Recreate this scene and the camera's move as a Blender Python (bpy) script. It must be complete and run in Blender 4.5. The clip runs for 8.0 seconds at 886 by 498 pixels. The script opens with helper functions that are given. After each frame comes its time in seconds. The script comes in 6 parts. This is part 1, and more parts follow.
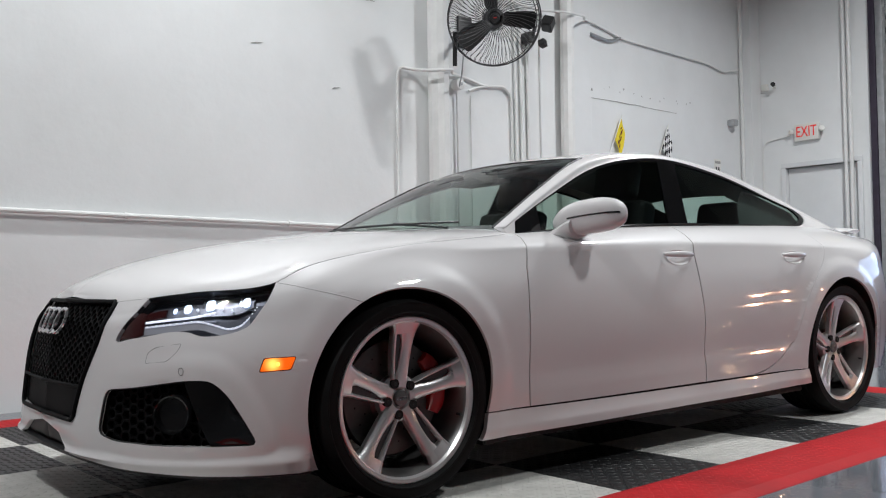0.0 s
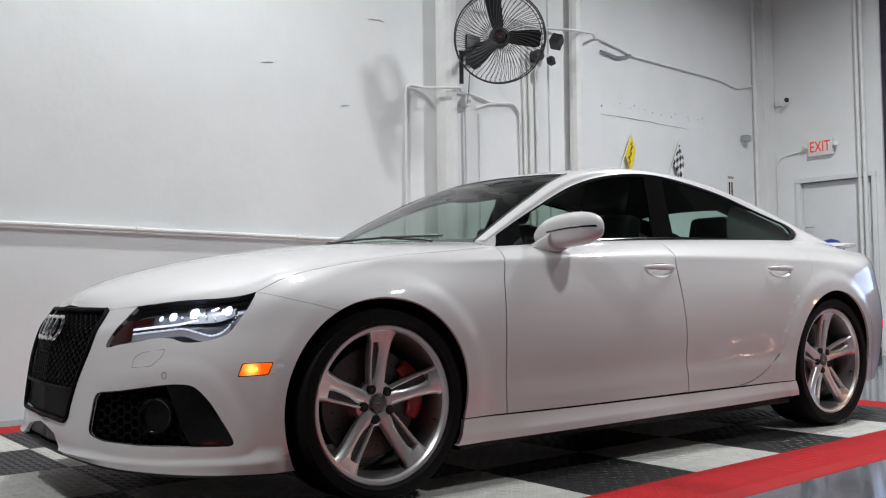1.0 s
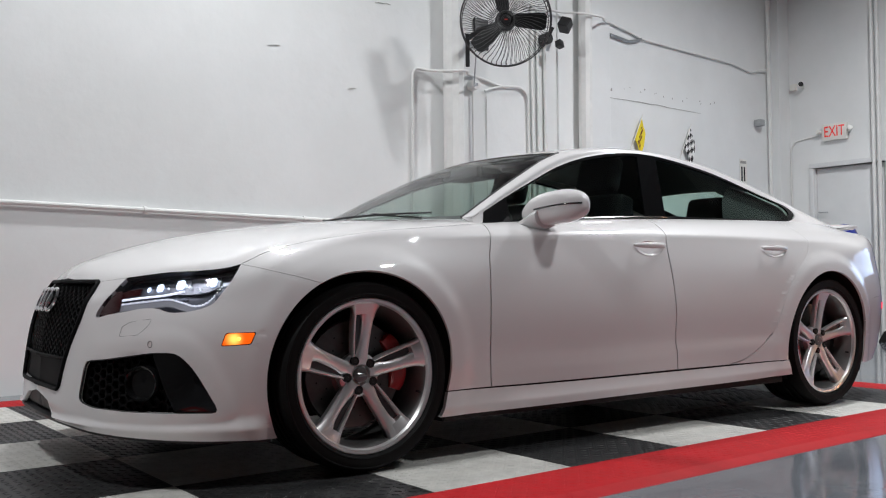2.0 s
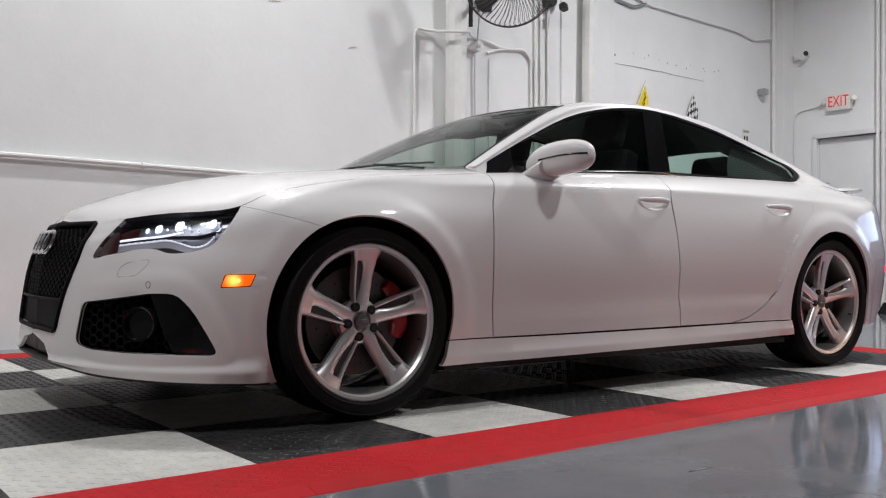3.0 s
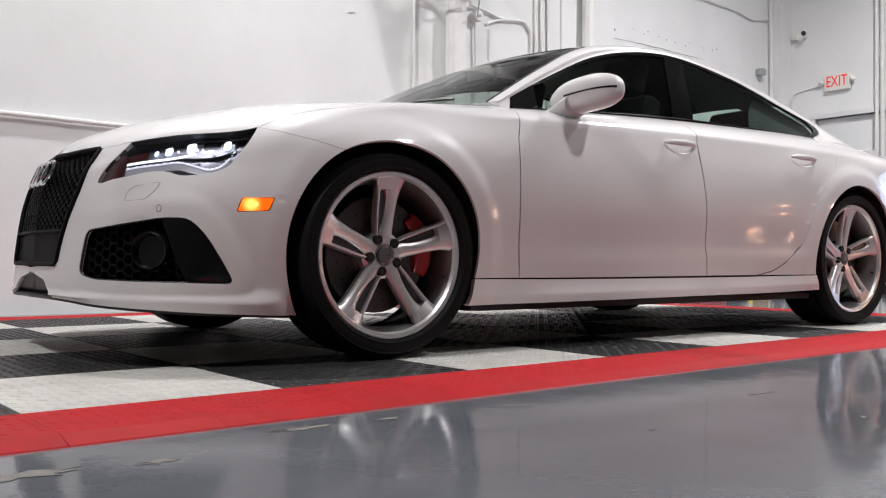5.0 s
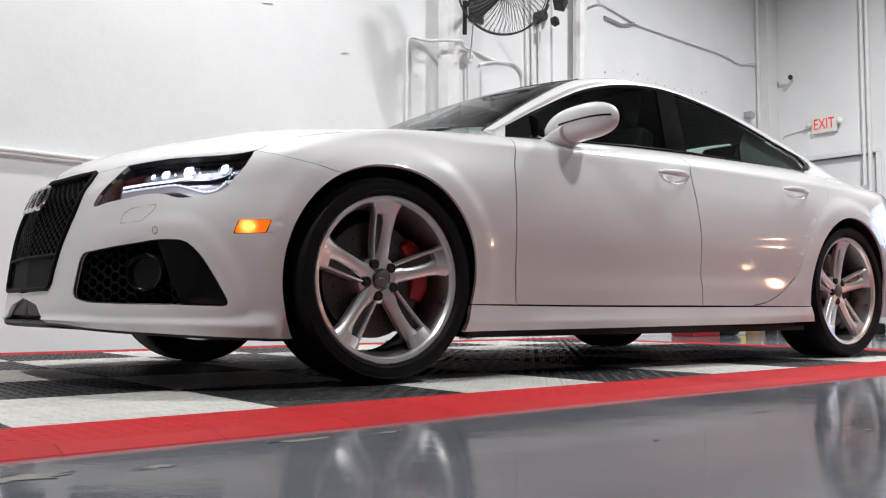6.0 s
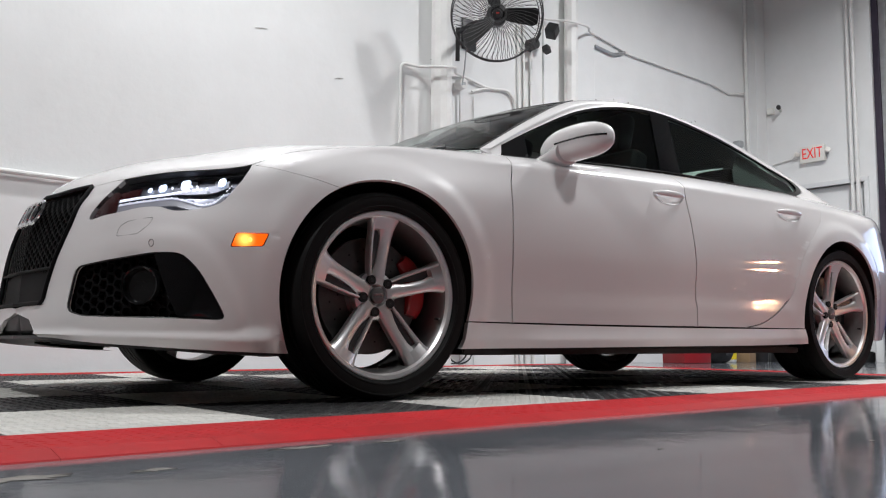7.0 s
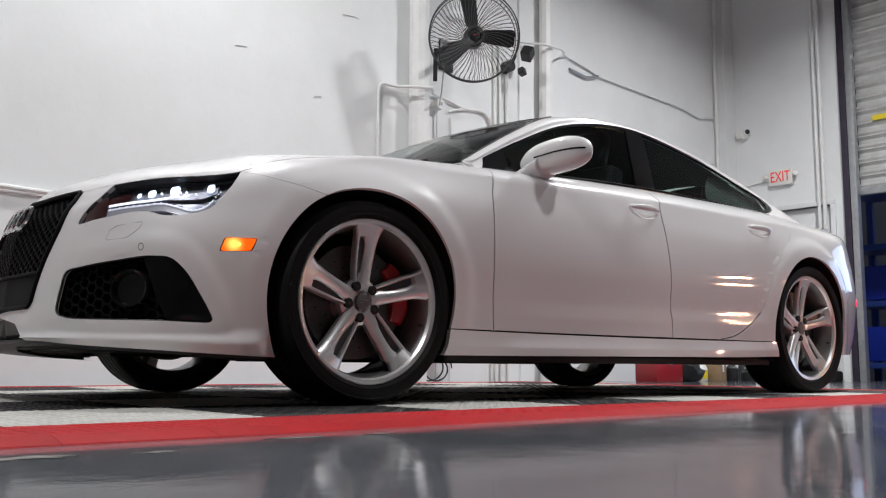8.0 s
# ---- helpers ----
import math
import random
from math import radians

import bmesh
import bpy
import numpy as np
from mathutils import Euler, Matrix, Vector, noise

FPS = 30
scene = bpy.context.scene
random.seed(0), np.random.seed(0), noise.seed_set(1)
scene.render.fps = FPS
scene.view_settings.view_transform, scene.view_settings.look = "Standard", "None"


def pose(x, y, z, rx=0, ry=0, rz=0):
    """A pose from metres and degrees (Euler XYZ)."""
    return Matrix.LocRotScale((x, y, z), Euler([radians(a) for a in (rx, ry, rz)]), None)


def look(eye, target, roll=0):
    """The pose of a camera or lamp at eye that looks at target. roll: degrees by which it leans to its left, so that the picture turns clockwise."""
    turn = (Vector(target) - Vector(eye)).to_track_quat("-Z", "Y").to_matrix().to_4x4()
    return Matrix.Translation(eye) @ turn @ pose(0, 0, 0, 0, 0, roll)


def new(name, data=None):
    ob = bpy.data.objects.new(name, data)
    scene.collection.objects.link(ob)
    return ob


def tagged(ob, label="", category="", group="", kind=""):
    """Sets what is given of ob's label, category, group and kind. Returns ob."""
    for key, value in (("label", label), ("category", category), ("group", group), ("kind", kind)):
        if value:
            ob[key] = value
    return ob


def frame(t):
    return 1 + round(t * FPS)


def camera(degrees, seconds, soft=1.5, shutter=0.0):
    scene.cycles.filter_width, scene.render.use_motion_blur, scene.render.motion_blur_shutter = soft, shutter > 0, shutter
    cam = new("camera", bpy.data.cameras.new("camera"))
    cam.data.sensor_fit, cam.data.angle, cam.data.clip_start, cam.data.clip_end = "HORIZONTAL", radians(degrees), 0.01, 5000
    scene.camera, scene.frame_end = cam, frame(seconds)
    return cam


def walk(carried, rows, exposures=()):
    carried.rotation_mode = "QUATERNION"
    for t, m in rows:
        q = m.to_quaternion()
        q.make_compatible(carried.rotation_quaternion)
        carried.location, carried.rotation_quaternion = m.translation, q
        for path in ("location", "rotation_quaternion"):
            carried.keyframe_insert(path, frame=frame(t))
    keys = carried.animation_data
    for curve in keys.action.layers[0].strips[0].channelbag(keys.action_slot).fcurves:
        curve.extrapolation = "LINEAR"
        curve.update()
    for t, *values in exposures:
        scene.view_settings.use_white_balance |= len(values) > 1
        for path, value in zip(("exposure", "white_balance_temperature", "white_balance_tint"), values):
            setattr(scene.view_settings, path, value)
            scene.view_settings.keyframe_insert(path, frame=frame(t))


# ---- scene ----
cam = camera(52.3, 8.0, soft=1.15)
PATH = [
    (0, (-1.979, -3.322, 0.766), (-0.666, -1.815, 0.828), -0.9),
    (0.5, (-1.951, -3.433, 0.755), (-0.663, -1.905, 0.836), -0.8),
    (1, (-1.918, -3.556, 0.746), (-0.657, -2.006, 0.843), -0.7),
    (2.5, (-1.817, -3.709, 0.645), (-0.604, -2.119, 0.689), -0.2),
    (3, (-1.818, -3.642, 0.588), (-0.594, -2.061, 0.604), 0.3),
    (3.5, (-1.823, -3.555, 0.539), (-0.583, -1.986, 0.521), 0.6),
    (4, (-1.823, -3.477, 0.47), (-0.573, -1.916, 0.431), 0.6),
    (5.5, (-1.823, -3.374, 0.284), (-0.559, -1.826, 0.363), 0.0),
    (6, (-1.831, -3.366, 0.251), (-0.561, -1.827, 0.383), 0.1),
    (6.5, (-1.84, -3.355, 0.228), (-0.562, -1.826, 0.4), 0.3),
    (7, (-1.846, -3.339, 0.2), (-0.56, -1.82, 0.401), 0.3),
    (7.5, (-1.875, -3.342, 0.166), (-0.569, -1.844, 0.39), 0.3),
    (8, (-1.917, -3.357, 0.133), (-0.588, -1.884, 0.389), 0.4),
]
walk(cam, [(t, look(eye, target, roll)) for t, eye, target, roll in PATH],
     exposures=[(0, 0.0, 6480, 10), (1.2, 0.0, 6480, 10), (2.5, 0.02, 6550, 12), (3.5, 0.06, 6800, 15), (4, 0.03, 6900, 17), (5.5, 0.47, 6650, 13), (6.5, 0.43, 6600, 11.5),
                (7, 0.22, 6600, 12), (7.5, 0.16, 6600, 12), (8, 0.16, 6600, 12)])

# ---- world and lamps ----
world = bpy.data.worlds.new("workshop_world")
scene.world = world
world.use_nodes = True
world.node_tree.nodes["Background"].inputs["Color"].default_value = (0.55, 0.6, 0.68, 1)
world.node_tree.nodes["Background"].inputs["Strength"].default_value = 0.15
scene.view_settings.exposure = 0.0

FLOOR_Z = -0.018      # painted concrete; the top of the mat is z = 0
WALL_Y = 2.56         # long wall behind the car
END_X = 8.33          # end wall with the exit door
ROOM = (-7.5, END_X, -10.0, WALL_Y, 5.8)   # x0, x1, y0, y1, height
CAR_TURN = -2.5       # degrees by which the car stands askew to the mat

LAMPS = [  # ceiling lamps: x, y, z, length in x, width, watts
    (5.2, -0.9, 5.0, 0.45, 0.30, 206),
    (0.5, 1.25, 5.3, 0.34, 0.22, 108),
    (2.4, -3.3, 4.6, 0.45, 0.30, 79),
    (-3.0, -1.2, 5.0, 0.32, 0.20, 104),
]
LAMP_COLOR = (0.945, 0.975, 1.0)

from mathutils.geometry import delaunay_2d_cdt


# ---- materials ----
def material(name, color, rough=0.5, metal=0.0, coat=0.0, spec=0.5, vary=0.0, scale=8.0, bump=0.0, bump_scale=60.0,
             second=None, second_scale=3.0, second_amount=0.5, rough_vary=0.0, emit=None, strength=0.0, distance=0.002,
             transmission=0.0, ior=1.5, island=False, obrandom=0.0, stretch=(1, 1, 1)):
    """A principled material with colour variation at two scales and fine relief, in object or world metres."""
    m = bpy.data.materials.new(name)
    m.use_nodes = True
    nt = m.node_tree
    b = nt.nodes["Principled BSDF"]
    b.inputs["Base Color"].default_value = (*color, 1)
    b.inputs["Roughness"].default_value = rough
    b.inputs["Metallic"].default_value = metal
    b.inputs["Coat Weight"].default_value = coat
    b.inputs["Coat Roughness"].default_value = 0.03
    b.inputs["Specular IOR Level"].default_value = spec
    b.inputs["Transmission Weight"].default_value = transmission
    b.inputs["IOR"].default_value = ior
    if emit:
        b.inputs["Emission Color"].default_value = (*emit, 1)
        b.inputs["Emission Strength"].default_value = strength
    geo = nt.nodes.new("ShaderNodeNewGeometry")
    mp = nt.nodes.new("ShaderNodeMapping")
    mp.inputs["Scale"].default_value = stretch
    nt.links.new(geo.outputs["Position"], mp.inputs["Vector"])

    def tex(s, detail=4.0, rg=0.6):
        n = nt.nodes.new("ShaderNodeTexNoise")
        n.inputs["Scale"].default_value = s
        n.inputs["Detail"].default_value = detail
        n.inputs["Roughness"].default_value = rg
        nt.links.new(mp.outputs["Vector"], n.inputs["Vector"])
        return n.outputs["Fac"]

    def ramp(src, lo, hi, a, c):
        n = nt.nodes.new("ShaderNodeMapRange")
        n.inputs["From Min"].default_value, n.inputs["From Max"].default_value = lo, hi
        n.inputs["To Min"].default_value, n.inputs["To Max"].default_value = a, c
        nt.links.new(src, n.inputs["Value"])
        return n.outputs["Result"]

    col = None
    if second:
        mix = nt.nodes.new("ShaderNodeMix")
        mix.data_type = "RGBA"
        mix.inputs["A"].default_value = (*color, 1)
        mix.inputs["B"].default_value = (*second, 1)
        nt.links.new(ramp(tex(second_scale, 6), 0.42, 0.68, 0, second_amount), mix.inputs["Factor"])
        col = mix.outputs["Result"]
    if vary or obrandom:
        hsv = nt.nodes.new("ShaderNodeHueSaturation")
        if col:
            nt.links.new(col, hsv.inputs["Color"])
        else:
            hsv.inputs["Color"].default_value = (*color, 1)
        v = ramp(tex(scale), 0.3, 0.7, 1 - vary, 1 + vary)
        if obrandom:
            info = nt.nodes.new("ShaderNodeObjectInfo")
            mul = nt.nodes.new("ShaderNodeMath")
            mul.operation = "MULTIPLY"
            nt.links.new(v, mul.inputs[0])
            nt.links.new(ramp(info.outputs["Random"], 0, 1, 1 - obrandom, 1 + obrandom), mul.inputs[1])
            v = mul.outputs[0]
        nt.links.new(v, hsv.inputs["Value"])
        col = hsv.outputs["Color"]
    if col:
        nt.links.new(col, b.inputs["Base Color"])
    if rough_vary:
        nt.links.new(ramp(tex(scale * 0.7, 5), 0.3, 0.7, max(0.02, rough - rough_vary), rough + rough_vary), b.inputs["Roughness"])
    if bump:
        bp = nt.nodes.new("ShaderNodeBump")
        bp.inputs["Strength"].default_value = bump
        bp.inputs["Distance"].default_value = distance
        nt.links.new(tex(bump_scale, 6), bp.inputs["Height"])
        nt.links.new(bp.outputs["Normal"], b.inputs["Normal"])
    return m


def glass(name, tint, amount, rough=0.0):
    """Thin window glass: part clear and tinted, part mirror by Fresnel."""
    m = bpy.data.materials.new(name)
    m.use_nodes = True
    nt = m.node_tree
    nt.nodes.remove(nt.nodes["Principled BSDF"])
    out = nt.nodes["Material Output"]
    tr = nt.nodes.new("ShaderNodeBsdfTransparent")
    tr.inputs["Color"].default_value = (*[c * amount for c in tint], 1)
    gl = nt.nodes.new("ShaderNodeBsdfGlossy")
    gl.inputs["Roughness"].default_value = rough
    lw = nt.nodes.new("ShaderNodeLayerWeight")
    lw.inputs["Blend"].default_value = 0.5
    pw = nt.nodes.new("ShaderNodeMath")
    pw.operation = "POWER"
    nt.links.new(lw.outputs["Facing"], pw.inputs[0])
    pw.inputs[1].default_value = 5.0
    fr = nt.nodes.new("ShaderNodeMath")
    fr.operation = "MULTIPLY_ADD"
    nt.links.new(pw.outputs[0], fr.inputs[0])
    fr.inputs[1].default_value = 0.90
    fr.inputs[2].default_value = 0.035
    mx = nt.nodes.new("ShaderNodeMixShader")
    nt.links.new(fr.outputs[0], mx.inputs["Fac"])
    nt.links.new(tr.outputs["BSDF"], mx.inputs[1])
    nt.links.new(gl.outputs["BSDF"], mx.inputs[2])
    nt.links.new(mx.outputs["Shader"], out.inputs["Surface"])
    return m


WALL_PAINT = material("wall_paint", (0.82, 0.83, 0.825), 0.62, vary=0.03, scale=1.2, second=(0.66, 0.67, 0.65), second_scale=0.9,
                      second_amount=0.30, bump=0.4, bump_scale=9, distance=0.006, spec=0.3)
TRIM_PAINT = material("trim_paint", (0.76, 0.77, 0.76), 0.45, vary=0.04, scale=9, bump=0.2, bump_scale=50)
GREY_STEEL = material("galvanised_steel", (0.45, 0.46, 0.47), 0.42, metal=0.8, vary=0.12, scale=14)
CEILING_PAINT = material("ceiling_paint", (0.40, 0.41, 0.41), 0.8, vary=0.05, scale=2)
FLOOR_PAINT = material("floor_epoxy", (0.120, 0.130, 0.144), 0.085, vary=0.10, scale=3.0, second=(0.19, 0.20, 0.215), second_scale=1.1,
                       second_amount=0.6, rough_vary=0.045, bump=0.25, bump_scale=7, distance=0.003)
MAT_WHITE = material("mat_white", (0.56, 0.55, 0.51), 0.45, vary=0.10, scale=16, second=(0.40, 0.39, 0.36), second_scale=5,
                     second_amount=0.5, bump=0.25, bump_scale=120, obrandom=0.06)
MAT_BLACK = material("mat_black", (0.017, 0.017, 0.0175), 0.42, spec=0.26, vary=0.2, scale=16, second=(0.035, 0.034, 0.033), second_scale=6,
                     second_amount=0.5, bump=0.2, bump_scale=120, obrandom=0.1)
MAT_RED = material("mat_red", (0.41, 0.011, 0.015), 0.55, spec=0.10, vary=0.08, scale=12, second=(0.36, 0.02, 0.02), second_scale=4,
                   second_amount=0.5, bump=0.2, bump_scale=120, obrandom=0.05)
CAR_WHITE = material("car_paint_white", (0.79, 0.768, 0.762), 0.4, coat=1.0, spec=0.2, vary=0.01, scale=3)
CAR_WHITE.node_tree.nodes["Principled BSDF"].inputs["Coat IOR"].default_value = 1.65   # thick clear lacquer
GLOSS_BLACK = material("gloss_black", (0.006, 0.006, 0.0065), 0.10)
SATIN_BLACK = material("satin_black", (0.016, 0.016, 0.017), 0.45, vary=0.15, scale=30)
SEAM_BLACK = material("seam_black", (0.006, 0.006, 0.006), 0.8)
RUBBER = material("tyre_rubber", (0.006, 0.006, 0.006), 0.6, spec=0.15, vary=0.2, scale=20, bump=0.2, bump_scale=90)
RIM_SILVER = material("rim_silver", (0.89, 0.885, 0.88), 0.33, metal=0.80, vary=0.03, scale=20, rough_vary=0.04)
# darker twin of the rim silver that carries the barrel's shade
RIM_SHADED = material("rim_barrel_shaded", (0.30, 0.295, 0.29), 0.36, metal=0.8, vary=0.08, scale=20)
RIM_DARK = material("rim_dark", (0.10, 0.10, 0.10), 0.35, metal=0.7)
CHROME = material("chrome", (0.78, 0.78, 0.80), 0.08, metal=1.0)
DISC_STEEL = material("brake_disc_steel", (0.13, 0.125, 0.12), 0.4, metal=0.8, vary=0.1, scale=40)
CALIPER_RED = material("caliper_red", (0.38, 0.008, 0.010), 0.3, coat=0.5)
UNDERBODY = material("underbody_black", (0.012, 0.012, 0.012), 0.7, vary=0.3, scale=10)
INTERIOR = material("interior_black", (0.012, 0.012, 0.013), 0.6, vary=0.2, scale=20)
GLASS_SIDE = glass("tinted_side_glass", (0.76, 0.90, 0.835), 0.95)
# darker than the rear glass, to put the cabin's shade into the pane
GLASS_DARK = glass("dark_side_glass", (0.48, 0.56, 0.52), 0.95)
GLASS_FRONT = glass("windscreen_glass", (0.90, 0.985, 0.945), 0.96)
GLASS_LAMP = glass("headlamp_lens", (0.96, 0.97, 1.0), 0.97)
LED_WHITE = material("led_white", (1, 1, 1), 0.3, emit=(0.62, 0.76, 1.0), strength=1.7)
LED_BAND = material("led_band", (0.26, 0.26, 0.28), 0.3, emit=(0.86, 0.86, 0.95), strength=0.09)
LED_STRIP = material("led_guide", (0.8, 0.8, 0.85), 0.3, emit=(0.78, 0.85, 1.0), strength=0.35)
LED_DIM = material("led_strip", (1, 1, 1), 0.3, emit=(0.78, 0.85, 1.0), strength=0.9)
AMBER = material("amber_lens", (0.85, 0.20, 0.01), 0.25, emit=(1.0, 0.13, 0.003), strength=1.1)
def glow_from(m, at, reach, near, far, col_near, col_far):
    """Emission of a lens that is strongest before its bulb."""
    nt = m.node_tree
    geo = nt.nodes.new("ShaderNodeNewGeometry")
    dist = nt.nodes.new("ShaderNodeVectorMath")
    dist.operation = "DISTANCE"
    dist.inputs[1].default_value = at
    nt.links.new(geo.outputs["Position"], dist.inputs[0])
    fall = nt.nodes.new("ShaderNodeMapRange")
    fall.interpolation_type = "SMOOTHSTEP"
    fall.inputs["From Min"].default_value, fall.inputs["From Max"].default_value = reach, 0.0
    nt.links.new(dist.outputs["Value"], fall.inputs["Value"])
    mix = nt.nodes.new("ShaderNodeMix")
    mix.data_type = "RGBA"
    mix.inputs["A"].default_value, mix.inputs["B"].default_value = (*col_far, 1), (*col_near, 1)
    nt.links.new(fall.outputs["Result"], mix.inputs["Factor"])
    amount = nt.nodes.new("ShaderNodeMapRange")
    amount.inputs["To Min"].default_value, amount.inputs["To Max"].default_value = far, near
    nt.links.new(fall.outputs["Result"], amount.inputs["Value"])
    b = nt.nodes["Principled BSDF"]
    nt.links.new(mix.outputs["Result"], b.inputs["Emission Color"])
    nt.links.new(amount.outputs["Result"], b.inputs["Emission Strength"])


glow_from(AMBER, (-0.532, -0.845, 0.503), 0.042, 2.6, 0.75, (1.0, 0.50, 0.10), (1.0, 0.10, 0.004))
AMBER_BULB = material("amber_bulb", (1, 0.6, 0.2), 0.3, emit=(1.0, 0.42, 0.05), strength=2.6)
RED_GLOW = material("red_marker", (0.6, 0.02, 0.03), 0.2, emit=(1.0, 0.05, 0.10), strength=1.1)
RED_LENS = material("red_lens", (0.5, 0.01, 0.012), 0.15, emit=(1.0, 0.03, 0.04), strength=0.08)
LAMP_GLOW = material("lamp_tube", (1, 1, 1), 0.5, emit=(1.0, 0.97, 0.93), strength=6)


# ---- mesh tools ----
def mesh_object(name, bm, mat, parent=None, smooth=True, angle=None):
    me = bpy.data.meshes.new(name)
    bm.to_mesh(me)
    bm.free()
    for mm in (mat if isinstance(mat, (list, tuple)) else [mat]):
        me.materials.append(mm)
    if smooth:
        me.shade_smooth()
        if angle is not None:
            me.set_sharp_from_angle(angle=radians(angle))
    ob = new(name, me)
    if parent:
        ob.parent = parent
    return ob


def part(name, bm, mat, parent, label="", smooth=True, angle=35):
    ob = mesh_object(name, bm, mat, parent, smooth, angle)
    if label:
        ob["label"] = label
    return ob


def thing(name, label, category, at=None, group="", kind=""):
    ob = new(name)
    ob.empty_display_size = 0.1
    if at is not None:
        ob.matrix_world = at
    return tagged(ob, label, category, group, kind)


def box(bm, x0, x1, y0, y1, z0, z1, bevel=0.0, segments=2, m=None):
    r = bmesh.ops.create_cube(bm, size=1.0)
    vs = r["verts"]
    for v in vs:
        v.co = Vector((x0 + (v.co.x + 0.5) * (x1 - x0), y0 + (v.co.y + 0.5) * (y1 - y0), z0 + (v.co.z + 0.5) * (z1 - z0)))
    if bevel:
        es = list({e for v in vs for e in v.link_edges})
        out = bmesh.ops.bevel(bm, geom=es, offset=bevel, segments=segments, affect="EDGES", profile=0.6)
        vs = list({v for f in out["faces"] for v in f.verts} | {v for v in vs if v.is_valid})
    if m is not None:
        bmesh.ops.transform(bm, matrix=m, verts=[v for v in vs if v.is_valid])
    return vs


def new_box(*a, **k):
    bm = bmesh.new()
    box(bm, *a, **k)
    return bm


def tube(bm, pts, r, n=10, caps=True):
    """A round pipe along points."""
    pts = [Vector(p) for p in pts]
    rings, up = [], None
    for i, p in enumerate(pts):
        d = (pts[min(i + 1, len(pts) - 1)] - pts[max(i - 1, 0)]).normalized()
        if up is None:
            up = d.orthogonal().normalized()
        up = (up - d * up.dot(d)).normalized()
        side = d.cross(up)
        rr = r[i] if isinstance(r, (list, tuple)) else r
        rings.append([bm.verts.new(p + (up * math.cos(a) + side * math.sin(a)) * rr) for a in (2 * math.pi * k / n for k in range(n))])
    for a, b in zip(rings, rings[1:]):
        for k in range(n):
            bm.faces.new((a[k], a[(k + 1) % n], b[(k + 1) % n], b[k]))
    if caps:
        bm.faces.new(rings[0][::-1])
        bm.faces.new(rings[-1])
    return bm


def bends(pts, radius=0.06, steps=6):
    """Rounds the corners of a polyline."""
    pts = [Vector(p) for p in pts]
    out = [pts[0]]
    for a, b, c in zip(pts, pts[1:], pts[2:]):
        r = min(radius, (b - a).length * 0.45, (c - b).length * 0.45)
        p, q = b + (a - b).normalized() * r, b + (c - b).normalized() * r
        for k in range(steps + 1):
            t = k / steps
            out.append(p.lerp(b, t).lerp(b.lerp(q, t), t))
    return out + [pts[-1]]


def lathe(bm, prof, n=64, axis="y", closed=False):
    """Turns (radius, along) points round an axis."""
    rings = []
    for r, h in prof:
        ring = []
        for k in range(n):
            a = 2 * math.pi * k / n
            c, s = r * math.cos(a), r * math.sin(a)
            ring.append(bm.verts.new({"y": (c, h, s), "z": (c, s, h), "x": (h, c, s)}[axis]))
        rings.append(ring)
    pairs = list(zip(rings, rings[1:]))
    if closed:
        pairs.append((rings[-1], rings[0]))
    for a, b in pairs:
        for k in range(n):
            bm.faces.new((a[k], a[(k + 1) % n], b[(k + 1) % n], b[k]))
    return bm


def fix_normals(bm):
    bmesh.ops.recalc_face_normals(bm, faces=bm.faces[:])
    return bm


def prism(bm, outline, y0, y1, axis="y"):
    """Extrudes a flat outline of (a, b) between two heights along an axis."""
    def put(a, b, h):
        return {"y": (a, h, b), "x": (h, a, b), "z": (a, b, h)}[axis]
    lo = [bm.verts.new(put(a, b, y0)) for a, b in outline]
    hi = [bm.verts.new(put(a, b, y1)) for a, b in outline]
    n = len(outline)
    bm.faces.new(lo[::-1])
    bm.faces.new(hi)
    for k in range(n):
        bm.faces.new((lo[k], lo[(k + 1) % n], hi[(k + 1) % n], hi[k]))
    return bm


def hermite(knots, values, t):
    """Smooth curve through values at the knots (rows of t)."""
    K, V, t = np.asarray(knots, float), np.asarray(values, float), np.asarray(t, float)
    d = np.gradient(V, K, axis=0)
    i = np.clip(np.searchsorted(K, t, side="right") - 1, 0, len(K) - 2)
    h = K[i + 1] - K[i]
    u = (t - K[i]) / h
    u = u.reshape(u.shape + (1,) * (V.ndim - 1))
    h = h.reshape(u.shape)
    return ((2 * u**3 - 3 * u**2 + 1) * V[i] + (u**3 - 2 * u**2 + u) * h * d[i] + (-2 * u**3 + 3 * u**2) * V[i + 1] + (u**3 - u**2) * h * d[i + 1])


def curve2(pts, closed=True, steps=6, sharp=()):
    """A rounded outline through a few 2D points; corners whose index is in sharp stay sharp."""
    P = [np.array(p, float) for p in pts]
    n, out = len(P), []
    for i in range(n if closed else n - 1):
        p0, p1, p2, p3 = P[(i - 1) % n], P[i], P[(i + 1) % n], P[(i + 2) % n]
        if not closed and i == 0:
            p0 = p1
        if not closed and i == n - 2:
            p3 = p2
        m1 = (p2 - p0) / 2 if i not in sharp else (p2 - p1) * 0.9
        m2 = (p3 - p1) / 2 if (i + 1) % n not in sharp else (p2 - p1) * 0.9
        for k in range(steps):
            t = k / steps
            out.append(tuple((2*t**3-3*t**2+1)*p1 + (t**3-2*t**2+t)*m1 + (-2*t**3+3*t**2)*p2 + (t**3-t**2)*m2))
    if not closed:
        out.append(tuple(P[-1]))
    return out


